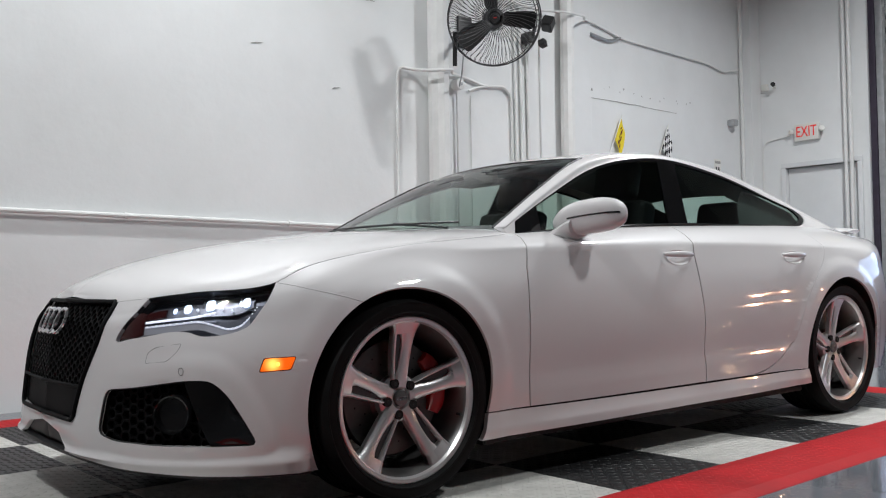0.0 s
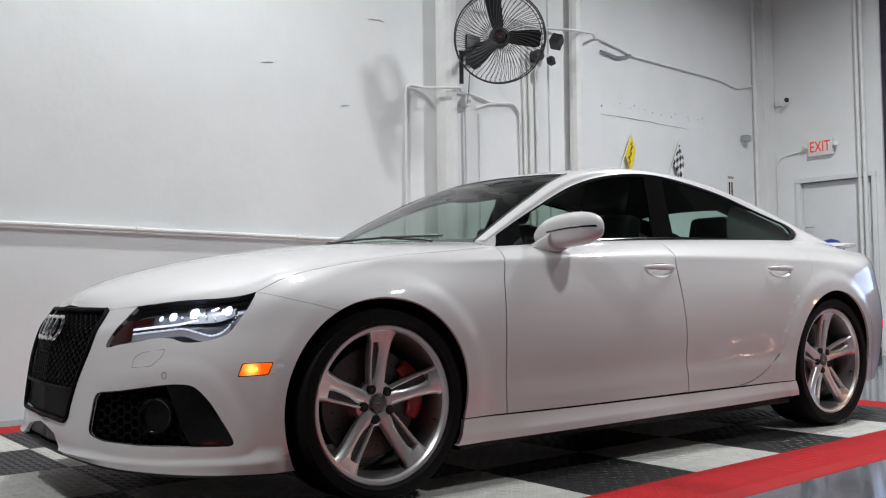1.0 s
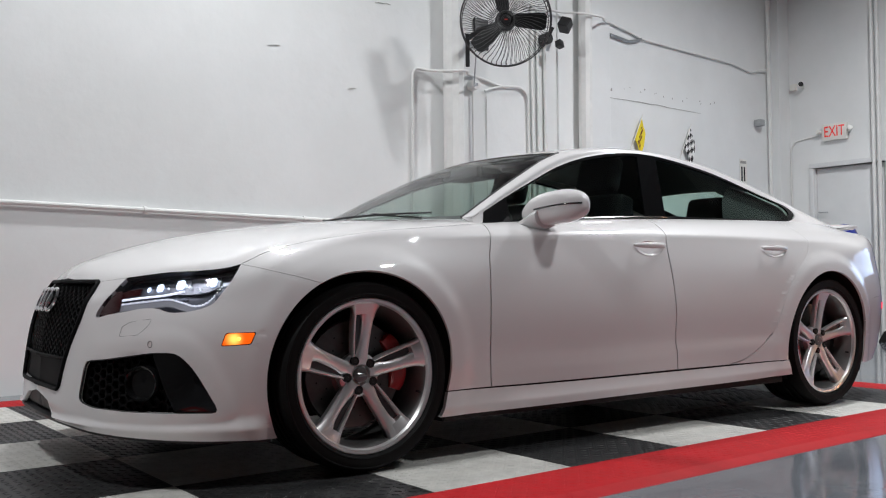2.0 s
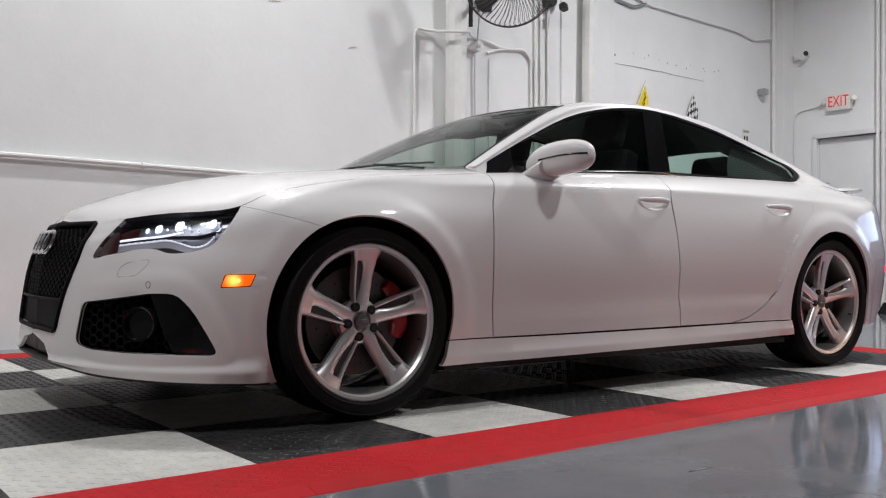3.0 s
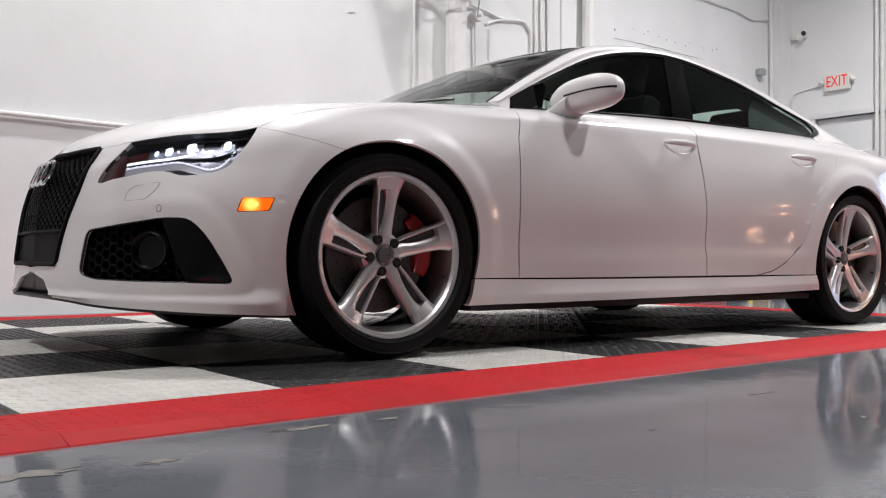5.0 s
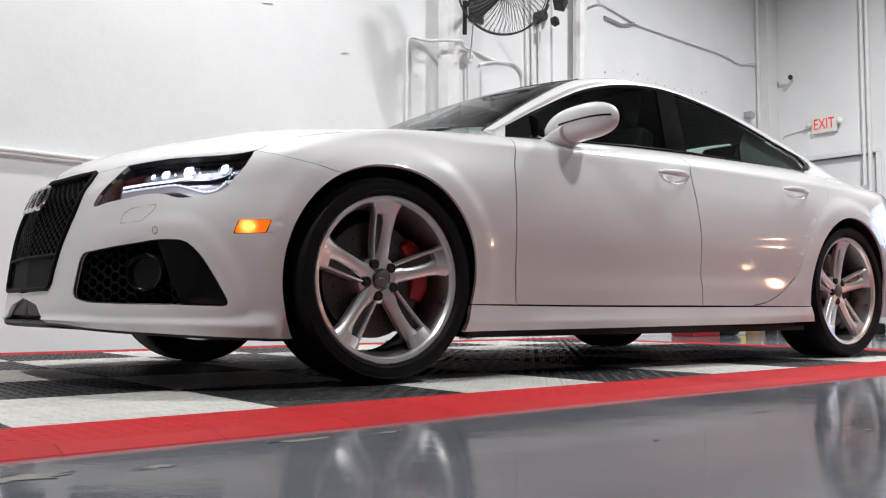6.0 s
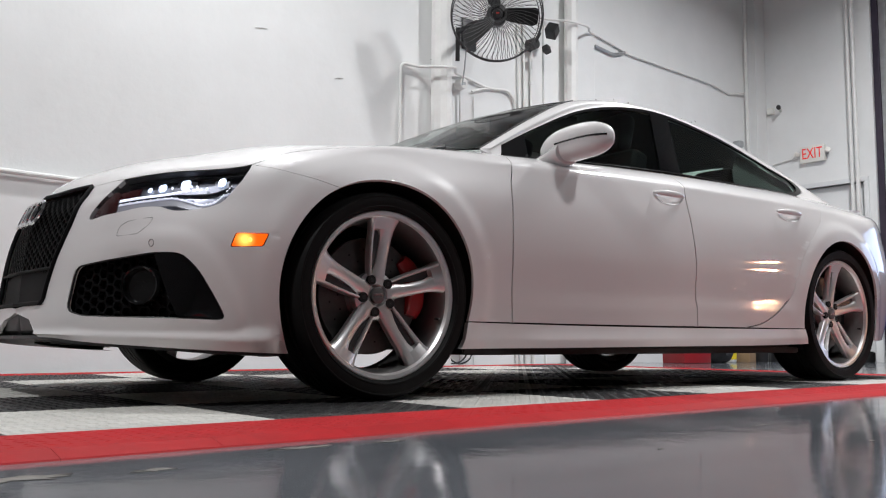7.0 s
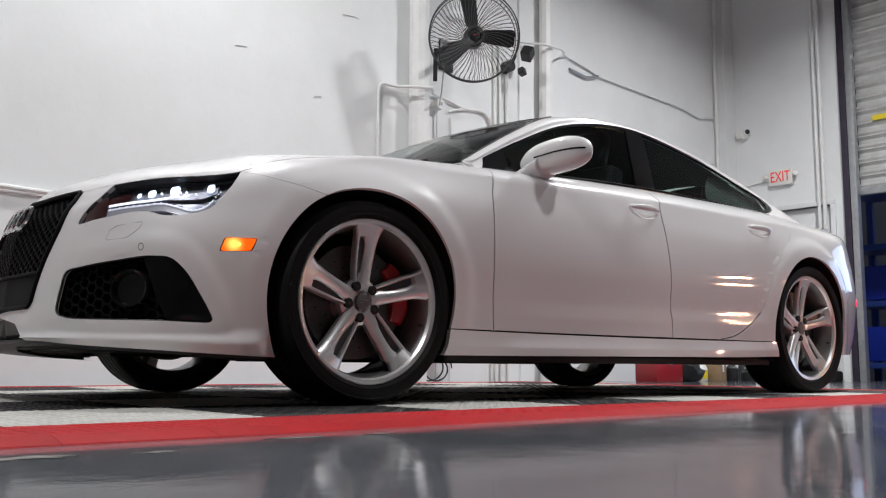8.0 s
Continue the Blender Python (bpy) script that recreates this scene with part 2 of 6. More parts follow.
def rounded(pts, r, steps=4):
    """A closed outline with its corners rounded by r."""
    P = [Vector((*p, 0)) for p in pts]
    out, n = [], len(P)
    for i in range(n):
        a, b, c = P[i - 1], P[i], P[(i + 1) % n]
        q = min(r, (b - a).length * 0.45, (c - b).length * 0.45)
        p0, p1 = b + (a - b).normalized() * q, b + (c - b).normalized() * q
        for k in range(steps + 1):
            t = k / steps
            v = p0.lerp(b, t).lerp(b.lerp(p1, t), t)
            out.append((v.x, v.y))
    return out


def inside(poly, P):
    """Which of the points P lie inside a closed outline."""
    poly = np.asarray(poly, float)
    x, y = P[:, 0], P[:, 1]
    hit = np.zeros(len(P), bool)
    for (x0, y0), (x1, y1) in zip(poly, np.roll(poly, -1, axis=0)):
        if y0 == y1:
            continue
        hit ^= ((y0 > y) != (y1 > y)) & (x < (x1 - x0) * (y - y0) / (y1 - y0) + x0)
    return hit


def patch(surface, outline, du, dv, flange=0.0, lift=0.0, flip=False, holes=(), away=None):
    """A piece of a surface(u, v) inside a closed outline in (u, v), less its holes, in cells of about du x dv, its rim turned in by flange."""
    loops = [list(outline)] + [list(h) for h in holes]
    verts, edges = [], []
    for loop in loops:
        n0 = len(verts)
        verts += [Vector(p) for p in loop]
        edges += [(n0 + k, n0 + (k + 1) % len(loop)) for k in range(len(loop))]
    us, vs = [p[0] for p in outline], [p[1] for p in outline]
    gu, gv = np.meshgrid(np.arange(min(us) + du / 2, max(us), du), np.arange(min(vs) + dv / 2, max(vs), dv))
    G = np.stack([gu.ravel(), gv.ravel()], axis=1)
    keep = inside(outline, G)
    for h in holes:
        keep &= ~inside(h, G)
    ring = np.concatenate([np.array(l, float) for l in loops])
    near = np.min(((G[:, None, 0] - ring[None, :, 0]) / du)**2 + ((G[:, None, 1] - ring[None, :, 1]) / dv)**2, axis=1) < 0.16
    verts += [Vector(p) for p in G[keep & ~near]]
    pts, es, faces, _, _, _ = delaunay_2d_cdt(verts, edges, [], 0, 1e-6)
    uv = np.array([p[:] for p in pts])
    mid = np.array([uv[list(f)].mean(axis=0) for f in faces])
    ok = inside(outline, mid)
    for h in holes:
        ok &= ~inside(h, mid)
    P, N = points_normals(surface, uv[:, 0], uv[:, 1])
    if flip:
        N = -N
    Q = P + N * lift
    bm = bmesh.new()
    bv = [bm.verts.new(q) for q in Q]
    for f, good in zip(faces, ok):
        if good:
            a, b, c = f
            if np.cross(Q[b] - Q[a], Q[c] - Q[a]) @ N[a] < 0:
                a, c = c, a
            bm.faces.new((bv[a], bv[b], bv[c]))
    nrm = {v: Vector(n) for v, n in zip(bv, N)}
    if flange:
        rim = [e for e in bm.edges if len(e.link_faces) == 1]
        low = {}
        for e in rim:
            for v in e.verts:
                if v not in low:
                    low[v] = bm.verts.new(v.co - nrm[v] * flange)
        for e in rim:
            loop = e.link_loops[0]
            a, b = loop.vert, loop.link_loop_next.vert
            bm.faces.new((b, a, low[a], low[b]))
    bmesh.ops.delete(bm, geom=[v for v in bm.verts if not v.link_faces], context="VERTS")
    return bm


def points_normals(surface, u, v):
    e = 1e-3
    P = surface(u, v)
    du, dv = surface(u + e, v) - surface(u - e, v), surface(u, v + e) - surface(u, v - e)
    N = np.cross(du, dv)
    N /= np.maximum(np.linalg.norm(N, axis=1, keepdims=True), 1e-12)
    return P, N


def mirrored(bm):
    """Turns a bmesh over to the other side of y = 0."""
    for v in bm.verts:
        v.co.y = -v.co.y
    bmesh.ops.reverse_faces(bm, faces=bm.faces[:])
    return bm


def shifted(bm, by):
    bmesh.ops.translate(bm, vec=Vector(by), verts=bm.verts[:])
    return bm

# ---- the room ----
# grey set low so the unseen walls throw back little light
GREY_WALL = material("grey_wall_paint", (0.20, 0.19, 0.185), 0.7, vary=0.06, scale=2, bump=0.3, bump_scale=20)

def wall(name, x0, x1, y0, y1, z0, z1, label, mat=WALL_PAINT):
    ob = mesh_object(name, new_box(x0, x1, y0, y1, z0, z1), mat, smooth=False)
    return tagged(ob, label, "wall", kind="structure")


RX0, RX1, RY0, RY1, RH = ROOM
floor_bm = new_box(RX0 - 0.3, RX1 + 6, RY0 - 0.3, RY1 + 0.3, FLOOR_Z - 0.3, FLOOR_Z)
tagged(mesh_object("floor", floor_bm, FLOOR_PAINT, smooth=False), "glossy grey epoxy-painted concrete workshop floor", "floor", kind="structure")
wall("wall_north", RX0 - 0.3, RX1 + 0.3, RY1, RY1 + 0.3, FLOOR_Z, RH, "white-painted rough plaster workshop wall behind the car")
wall("wall_west", RX0 - 0.3, RX0, RY0, RY1, FLOOR_Z, RH, "unseen workshop wall, kept grey to dim its bounce", GREY_WALL)
wall("wall_south", RX0 - 0.3, RX1 + 0.3, RY0 - 0.3, RY0, FLOOR_Z, RH, "unseen workshop wall behind the camera, kept grey to dim reflections", GREY_WALL)
tagged(mesh_object("ceiling", new_box(RX0 - 0.3, RX1 + 0.3, RY0 - 0.3, RY1 + 0.3, RH, RH + 0.2), CEILING_PAINT, smooth=False),
       "pale workshop ceiling", "ceiling", kind="structure")
# end wall with the exit door and the roll-up gate
GATE_Y0, GATE_Y1, GATE_Z = -3.4, 1.11, 4.6
DOOR_Y0, DOOR_Y1, DOOR_Z = 1.285, 2.150, 2.015
bm = bmesh.new()
box(bm, RX1, RX1 + 0.25, DOOR_Y1, RY1, FLOOR_Z, RH)
box(bm, RX1, RX1 + 0.25, DOOR_Y0, DOOR_Y1, DOOR_Z, RH)
box(bm, RX1, RX1 + 0.25, GATE_Y1, DOOR_Y0, FLOOR_Z, RH)
box(bm, RX1, RX1 + 0.25, GATE_Y0, GATE_Y1, GATE_Z, RH)
tagged(mesh_object("wall_east", bm, WALL_PAINT, smooth=False), "white-painted end wall with an exit door and a roll-up gate", "wall", kind="structure")

# unseen stretch, split off and darkened to dim what the car reflects
wall("wall_east_far", RX1, RX1 + 0.25, RY0, GATE_Y0, FLOOR_Z, RH, "unseen end wall beyond the gate, grey to darken reflections", GREY_WALL)

# ceiling lamps
for k, (x, y, z, lx, ly, watts) in enumerate(LAMPS):
    lamp = thing("ceiling_lamp", "rectangular white workshop ceiling lamp, switched on", "ceiling lamp", pose(x, y, z), "ceiling lamps")
    bm = new_box(-lx / 2, lx / 2, -ly / 2, ly / 2, 0.02, 0.10, 0.01)
    for sx in (-0.4, 0.4):
        tube(bm, [(sx * lx, 0, 0.1), (sx * lx, 0, RH - z)], 0.006, 6)
    part("housing", bm, TRIM_PAINT, lamp)
    part("diffuser", new_box(-lx / 2 + 0.03, lx / 2 - 0.03, -ly / 2 + 0.03, ly / 2 - 0.03, 0.008, 0.018), LAMP_GLOW, lamp, "glowing white diffuser")
    data = bpy.data.lights.new("ceiling_lamp_light", "AREA")
    data.shape, data.size, data.size_y, data.energy = "RECTANGLE", lx, ly, watts
    data.color = LAMP_COLOR
    data.spread = radians(158)    # the housing's rim shades the upper walls
    lob = new("light_source", data)
    lob.parent = lamp
    lob.location = (0, 0, 0)

# ---- the car: local metres, x rearward from the front axle, y to its right, z up ----
car = thing("car", "white four-door fastback car with silver wheels on the chequered mat", "car", pose(0, 0, 0, 0, 0, CAR_TURN))

# feature lines of the left body side, from the nose round the corner to the tail: x, half-width, z
S = [-1.62, -1.20, -1.06, -0.80, -0.50, -0.33, 0.0, 0.42, 0.75, 1.5, 2.3, 2.915, 3.4, 3.85, 4.75]
LINE_A = [(-0.93, 0, 0.205), (-0.9, 0.42, 0.2), (-0.86, 0.55, 0.19), (-0.71, 0.755, 0.175), (-0.47, 0.855, 0.16), (-0.33, 0.865, 0.155), (0, 0.87, 0.165), (0.42, 0.885, 0.17), (0.75, 0.895, 0.172), (1.5, 0.9, 0.178), (2.3, 0.9, 0.185), (2.915, 0.89, 0.2), (3.4, 0.87, 0.21), (3.66, 0.72, 0.22), (3.84, 0, 0.23)]
LINE_B = [(-0.945, 0, 0.25), (-0.915, 0.42, 0.25), (-0.865, 0.55, 0.255), (-0.725, 0.755, 0.26), (-0.48, 0.87, 0.265), (-0.33, 0.89, 0.27), (0, 0.905, 0.275), (0.42, 0.895, 0.275), (0.75, 0.899, 0.275), (1.5, 0.9, 0.28), (2.3, 0.905, 0.29), (2.915, 0.925, 0.3), (3.38, 0.885, 0.31), (3.735, 0.735, 0.32), (3.9, 0, 0.33)]
LINE_C = [(-0.935, 0, 0.48), (-0.89, 0.405, 0.48), (-0.85, 0.54, 0.48), (-0.735, 0.72, 0.49), (-0.49, 0.88, 0.5), (-0.33, 0.912, 0.505), (0, 0.945, 0.51), (0.42, 0.93, 0.51), (0.75, 0.924, 0.515), (1.5, 0.927, 0.52), (2.3, 0.928, 0.53), (2.915, 0.95, 0.54), (3.38, 0.905, 0.55), (3.765, 0.75, 0.56), (3.94, 0, 0.57)]
LINE_D = [(-0.905, 0, 0.62), (-0.86, 0.388, 0.61), (-0.82, 0.505, 0.615), (-0.7, 0.68, 0.625), (-0.475, 0.845, 0.64), (-0.33, 0.9, 0.66), (0, 0.938, 0.7), (0.42, 0.92, 0.71), (0.75, 0.912, 0.715), (1.5, 0.91, 0.72), (2.3, 0.918, 0.73), (2.915, 0.94, 0.75), (3.38, 0.893, 0.76), (3.75, 0.725, 0.78), (3.93, 0, 0.79)]
LINE_E = [(-0.875, 0, 0.675), (-0.832, 0.375, 0.662), (-0.795, 0.488, 0.668), (-0.678, 0.654, 0.685), (-0.463, 0.818, 0.708), (-0.33, 0.865, 0.75), (0, 0.85, 0.842), (0.42, 0.858, 0.87), (0.75, 0.866, 0.884), (1.5, 0.862, 0.901), (2.3, 0.868, 0.906), (2.915, 0.888, 0.898), (3.38, 0.845, 0.905), (3.74, 0.675, 0.945), (3.93, 0, 0.955)]
LINE_F = [(-0.842, 0, 0.716), (-0.808, 0.362, 0.7), (-0.77, 0.47, 0.708), (-0.657, 0.625, 0.728), (-0.45, 0.785, 0.753), (-0.33, 0.785, 0.805), (0, 0.8, 0.872), (0.42, 0.775, 0.915), (0.75, 0.735, 0.945), (1.5, 0.715, 0.985), (2.3, 0.685, 1.01), (2.915, 0.645, 1.024), (3.38, 0.6, 1.02), (3.76, 0.5, 0.99), (3.9, 0, 0.995)]
BODY = np.array([LINE_A, LINE_B, LINE_C, LINE_D, LINE_E, LINE_F], float)


def body(s, w):
    """The painted lower body: s along the car, w from the sill (0) to the belt or bonnet edge (5)."""
    rows = np.stack([hermite(S, L, np.asarray(s)) for L in BODY], axis=0)
    w = np.clip(np.asarray(w, float), 0, 5)
    i = np.clip(np.floor(w).astype(int), 0, 4)
    u = (w - i)[:, None]
    k = np.arange(len(w))
    p0, p1, p2, p3 = rows[np.maximum(i - 1, 0), k], rows[i, k], rows[i + 1, k], rows[np.minimum(i + 2, 5), k]
    m1 = np.where((i == 0)[:, None], p2 - p1, (p2 - p0) / 2)
    m2 = np.where((i == 4)[:, None], p2 - p1, (p3 - p1) / 2)
    crease = (np.clip((np.asarray(s, float) + 0.35) / 0.4, 0, 1) * np.clip((3.3 - np.asarray(s, float)) / 0.5, 0, 1))[:, None]   # shoulder line
    m2 = np.where((i == 3)[:, None], m2 * (1 - crease) + (p2 - p1) * 1.05 * crease, m2)
    m1 = np.where((i == 4)[:, None], m1 * (1 - crease) + (p2 - p1) * crease, m1)
    P = (2*u**3-3*u**2+1)*p1 + (u**3-2*u**2+u)*m1 + (-2*u**3+3*u**2)*p2 + (u**3-u**2)*m2
    swell = np.where(i == 4, 4 * u[:, 0] * (1 - u[:, 0]), 0) * 0.010 * crease[:, 0]     # rounded shoulder under the windows
    P[:, 1] += relief(np.asarray(s, float), P[:, 2]) + 0.45 * swell
    P[:, 2] += 0.9 * swell
    P[:, 1] *= -1
    return P


def relief(s, z):
    """Flared wheel arches and the hollow above the sill, as outward shift of the flank."""
    out = np.zeros_like(z)
    for cx, amount in ((-0.012, 0.010), (2.912, 0.013)):
        d = np.hypot(s - cx, z - 0.35) - 0.384
        x = np.clip((0.12 - d) / 0.07, 0, 1)
        out = out + amount * x * x * (3 - 2 * x)
    fade = np.clip((s - 0.45) / 0.45, 0, 1) * np.clip((2.52 - s) / 0.12, 0, 1)
    u = z - (0.395 + 0.012 * (s - 1.6))
    return out - 0.011 * fade * np.exp(-(u / np.where(u > 0, 0.10, 0.032))**2)


W_GRID = np.linspace(0, 5, 161)


def level(s, z):
    """The w at which the body stands z high at s."""
    zs = body(np.full(161, s), W_GRID)[:, 2]
    return float(np.interp(z, np.maximum.accumulate(zs), W_GRID))


def outline(pts):
    return [(s, level(s, z)) for s, z in pts]


# lines of the roof and windows: windscreen foot to tail
G = [0.62, 0.95, 1.30, 1.75, 2.3, 2.85, 3.3, 3.75, 3.97]
TOP_BELT = [(0.62, 0.745, 0.93), (0.95, 0.732, 0.952), (1.3, 0.722, 0.97), (1.75, 0.707, 0.99), (2.3, 0.685, 1.002), (2.85, 0.652, 1.015), (3.3, 0.615, 1.022), (3.66, 0.54, 1.002), (3.82, 0.48, 0.987)]
TOP_RAIL = [(0.6, 0.735, 0.945), (0.95, 0.668, 1.115), (1.3, 0.6, 1.258), (1.75, 0.57, 1.337), (2.3, 0.566, 1.291), (2.85, 0.578, 1.164), (3.25, 0.58, 1.075), (3.66, 0.53, 1.008), (3.82, 0.47, 0.99)]
TOP_SIDE = [(0.585, 0.7, 0.962), (0.93, 0.625, 1.15), (1.26, 0.55, 1.3), (1.72, 0.51, 1.368), (2.3, 0.505, 1.338), (2.85, 0.515, 1.222), (3.3, 0.52, 1.095), (3.66, 0.48, 1.018), (3.84, 0.43, 0.995)]
TOP_MID = [(0.36, 0, 0.965), (0.78, 0, 1.168), (1.17, 0, 1.318), (1.68, 0, 1.385), (2.3, 0, 1.362), (2.85, 0, 1.258), (3.35, 0, 1.12), (3.7, 0, 1.026), (3.87, 0, 0.998)]
UPPER = np.array([TOP_BELT, TOP_RAIL, TOP_SIDE, TOP_SIDE, TOP_MID], float)
UPPER[3, :, 1] = UPPER[2, :, 1] * 0.5
for axis in (0, 2):
    UPPER[3, :, axis] = UPPER[4, :, axis] + 0.25 * (UPPER[2, :, axis] - UPPER[4, :, axis])


def upper(g, w):
    """Windows and roof: g along the car, w from the belt (0) by the window's top (1) and the roof's side (2) to the middle (4)."""
    rows = np.stack([hermite(G, L, np.asarray(g)) for L in UPPER], axis=0)
    far = rows[3] * np.array([1, -1, 1])
    rows = np.concatenate([rows, far[None]], axis=0)
    w = np.clip(np.asarray(w, float), 0, 4.2)
    i = np.clip(np.floor(w).astype(int), 0, 4)
    u = (w - i)[:, None]
    k = np.arange(len(w))
    p0, p1, p2, p3 = rows[np.maximum(i - 1, 0), k], rows[i, k], rows[i + 1, k], rows[np.minimum(i + 2, 5), k]
    m1 = np.where((i == 0)[:, None], p2 - p1, (p2 - p0) / 2)
    m2 = np.where((i == 0)[:, None], (p2 - p1) * 0.9, (p3 - p1) / 2)
    m1 = np.where((i == 1)[:, None], (p2 - p1) * 0.9 + 0.0, m1)
    P = (2*u**3-3*u**2+1)*p1 + (u**3-2*u**2+u)*m1 + (-2*u**3+3*u**2)*p2 + (u**3-u**2)*m2
    P[:, 1] *= -1
    return P


# bonnet: from the body's top edge to the middle line
SPINE = [(-.842, .716), (-.80, .757), (-.70, .803), (-.50, .866), (-.30, .908), (0, .948), (.25, .970), (.42, .978)]


def bonnet(s, v):
    """s along the body's top edge, v from that edge (0) to the middle (1)."""
    s, v = np.asarray(s, float), np.clip(np.asarray(v, float), 0, 1.05)[:, None]
    edge = hermite(S, BODY[5], s)
    e0 = hermite(S, BODY[4], s)
    xs = np.interp(s, [-1.62, -1.20, -1.06, -0.80, -0.50, -0.33, 0.0, 0.42, 0.62], [-.842, -.785, -.712, -.60, -.42, -.29, -.02, .28, .38])
    spine = np.stack([xs, np.zeros_like(xs), hermite([p[0] for p in SPINE], [p[1] for p in SPINE], xs)], axis=1)
    rise = (edge - e0) * 0.9
    # cubic from the edge, leaving along the body's own slope, to a level middle
    p1 = edge + rise * np.interp(s, [-1.2, -.9, -.5, -.2, .4], [.6, 1.0, 1.25, .9, .6])[:, None]
    p2 = spine + np.stack([(edge[:, 0] - spine[:, 0]) * 0.25, edge[:, 1] * 0.5, np.zeros_like(xs)], axis=1)
    P = (1 - v)**3 * edge + 3 * (1 - v)**2 * v * p1 + 3 * (1 - v) * v**2 * p2 + v**3 * spine
    P[:, 1] *= -1
    return P


def both(name, make, mat, parent, label="", **k):
    part(name, make(), mat, parent, label, **k)
    part(name, mirrored(make()), mat, parent, label, **k)


def arch(cx, cz, r, a0, a1, n=28):
    return [(cx + r * math.cos(radians(a0 + (a1 - a0) * k / n)), cz + r * math.sin(radians(a0 + (a1 - a0) * k / n))) for k in range(n + 1)]
AF, AR = (-0.012, 0.350, 0.384), (2.912, 0.350, 0.384)   # wheel arches: x, z, radius
GAP = 0.0034
TIP = -0.482                                              # outer tip of the headlamp on the bonnet edge
DOOR_FRONT = [(.645, None), (.610, .872), (.580, .783), (.563, .64), (.562, .472), (.585, .266)]
DOOR_MIDDLE = [(1.70, None), (1.682, .92), (1.664, .858), (1.658, .75), (1.670, .50), (1.687, .382), (1.703, .266)]
DOOR_REAR = [(2.84, None), (2.80, .92), (2.735, .825), (2.62, .735), (2.525, .63), (2.468, .52), (2.435, .425), (2.375, .375), (2.295, .325), (2.19, .285), (2.08, .268)]
BUMPER_SEAM = [(TIP, None), (-.397, .742), (-.322, .724), (-.235, .701), (-.191, .689)]
LAMP_LOW = [(TIP, None), (-.526, .694), (-.572, .635), (-.615, .608), (-.675, .595), (-.735, .593), (-.79, .606), (-.86, .606), (-.94, .595), (-1.03, .585), (-1.108, .578), (-1.072, .635), (-1.035, .675), (-1.0, None)]
GRILLE = [(-1.192, .690), (-1.196, .655), (-1.210, .58), (-1.238, .51), (-1.270, .445), (-1.295, .375), (-1.308, .325)]


def seam(pts, shift=0.0, steps=6, sharp=()):
    """A panel joint through (s, z) points; z None is the top edge."""
    P = [(s, 5.0 if z is None else level(s, z)) for s, z in pts]
    return [(s + shift, min(5.0, w)) for s, w in curve2(P, closed=False, steps=steps, sharp=sharp)]


def edge_top(a, b, n=30, w=5.0 - 0.012):
    return [(s, w) for s in np.linspace(a, b, n)]


def arc(spec, a0, a1, n=26, grow=0.0):
    cx, cz, r = spec
    out = []
    for s, z in arch(cx, cz, r + grow, a0, a1, n):
        out.append((s, level(s, z)))
    return out


def arc_angle(spec, s, z):
    return math.degrees(math.atan2(z - spec[1], s - spec[0]))


def stitch(*runs):
    """Joins runs of points into one outline without doubles."""
    out = []
    for run in runs:
        for p in run:
            p = (float(p[0]), float(p[1]))
            if not out or math.hypot((p[0] - out[-1][0]), (p[1] - out[-1][1]) * 0.15) > 1.5e-3:
                out.append(p)
    if math.hypot(out[0][0] - out[-1][0], (out[0][1] - out[-1][1]) * 0.15) < 1.5e-3:
        out.pop()
    return out


def line(a, b, step=0.04):
    n = max(2, int(math.hypot(b[0] - a[0], (b[1] - a[1]) * 0.15) / step))
    return [(a[0] + (b[0] - a[0]) * k / n, a[1] + (b[1] - a[1]) * k / n) for k in range(n + 1)]


def at_z(pts):
    return [(s, level(s, z)) for s, z in pts]


SEAM_ANGLE = arc_angle(AF, -.191, .689)
INTAKE = rounded([(-1.135, .425), (-1.00, .437), (-.78, .461), (-.695, .460), (-.648, .41), (-.600, .32), (-.568, .256), (-.72, .260), (-.90, .263), (-1.08, .268), (-1.158, .285), (-1.150, .34)], 0.03, 3)
MARKER = rounded([(-.538, .524), (-.433, .526), (-.452, .483), (-.555, .479)], 0.008, 3)


def outside(poly, Q):
    """Distance of points to an outline, 0 inside it."""
    A = np.asarray(poly, float)
    B = np.roll(A, -1, axis=0)
    d = np.full(len(Q), 9.0)
    for a, b in zip(A, B):
        ab = b - a
        t = np.clip(((Q - a) @ ab) / max(ab @ ab, 1e-12), 0, 1)
        d = np.minimum(d, np.linalg.norm(Q - (a + t[:, None] * ab), axis=1))
    d[inside(poly, Q)] = 0
    return d


def step(x):
    x = np.clip(x, 0, 1)
    return x * x * (3 - 2 * x)


def bumper_surface(s, w):
    """The bumper skin: a raised collar round the side intake and a flared lower edge."""
    s, w = np.asarray(s, float), np.asarray(w, float)
    P = body(s, w)
    T = body(s + 1e-3, w) - body(s - 1e-3, w)
    out = np.stack([T[:, 1], -T[:, 0], np.zeros(len(s))], axis=1)
    out /= np.maximum(np.linalg.norm(out, axis=1, keepdims=True), 1e-9)
    d = outside(INTAKE, np.stack([s, P[:, 2]], axis=1))
    rise = 0.007 * step((0.095 - d) / 0.055) * step((-.47 - s) / .06) * step((s + 1.16) / .20)
    flare = 0.020 * step((0.9 - w) / 0.55) * step((-.36 - s) / .1)
    return P + out * np.maximum(rise, flare)[:, None]


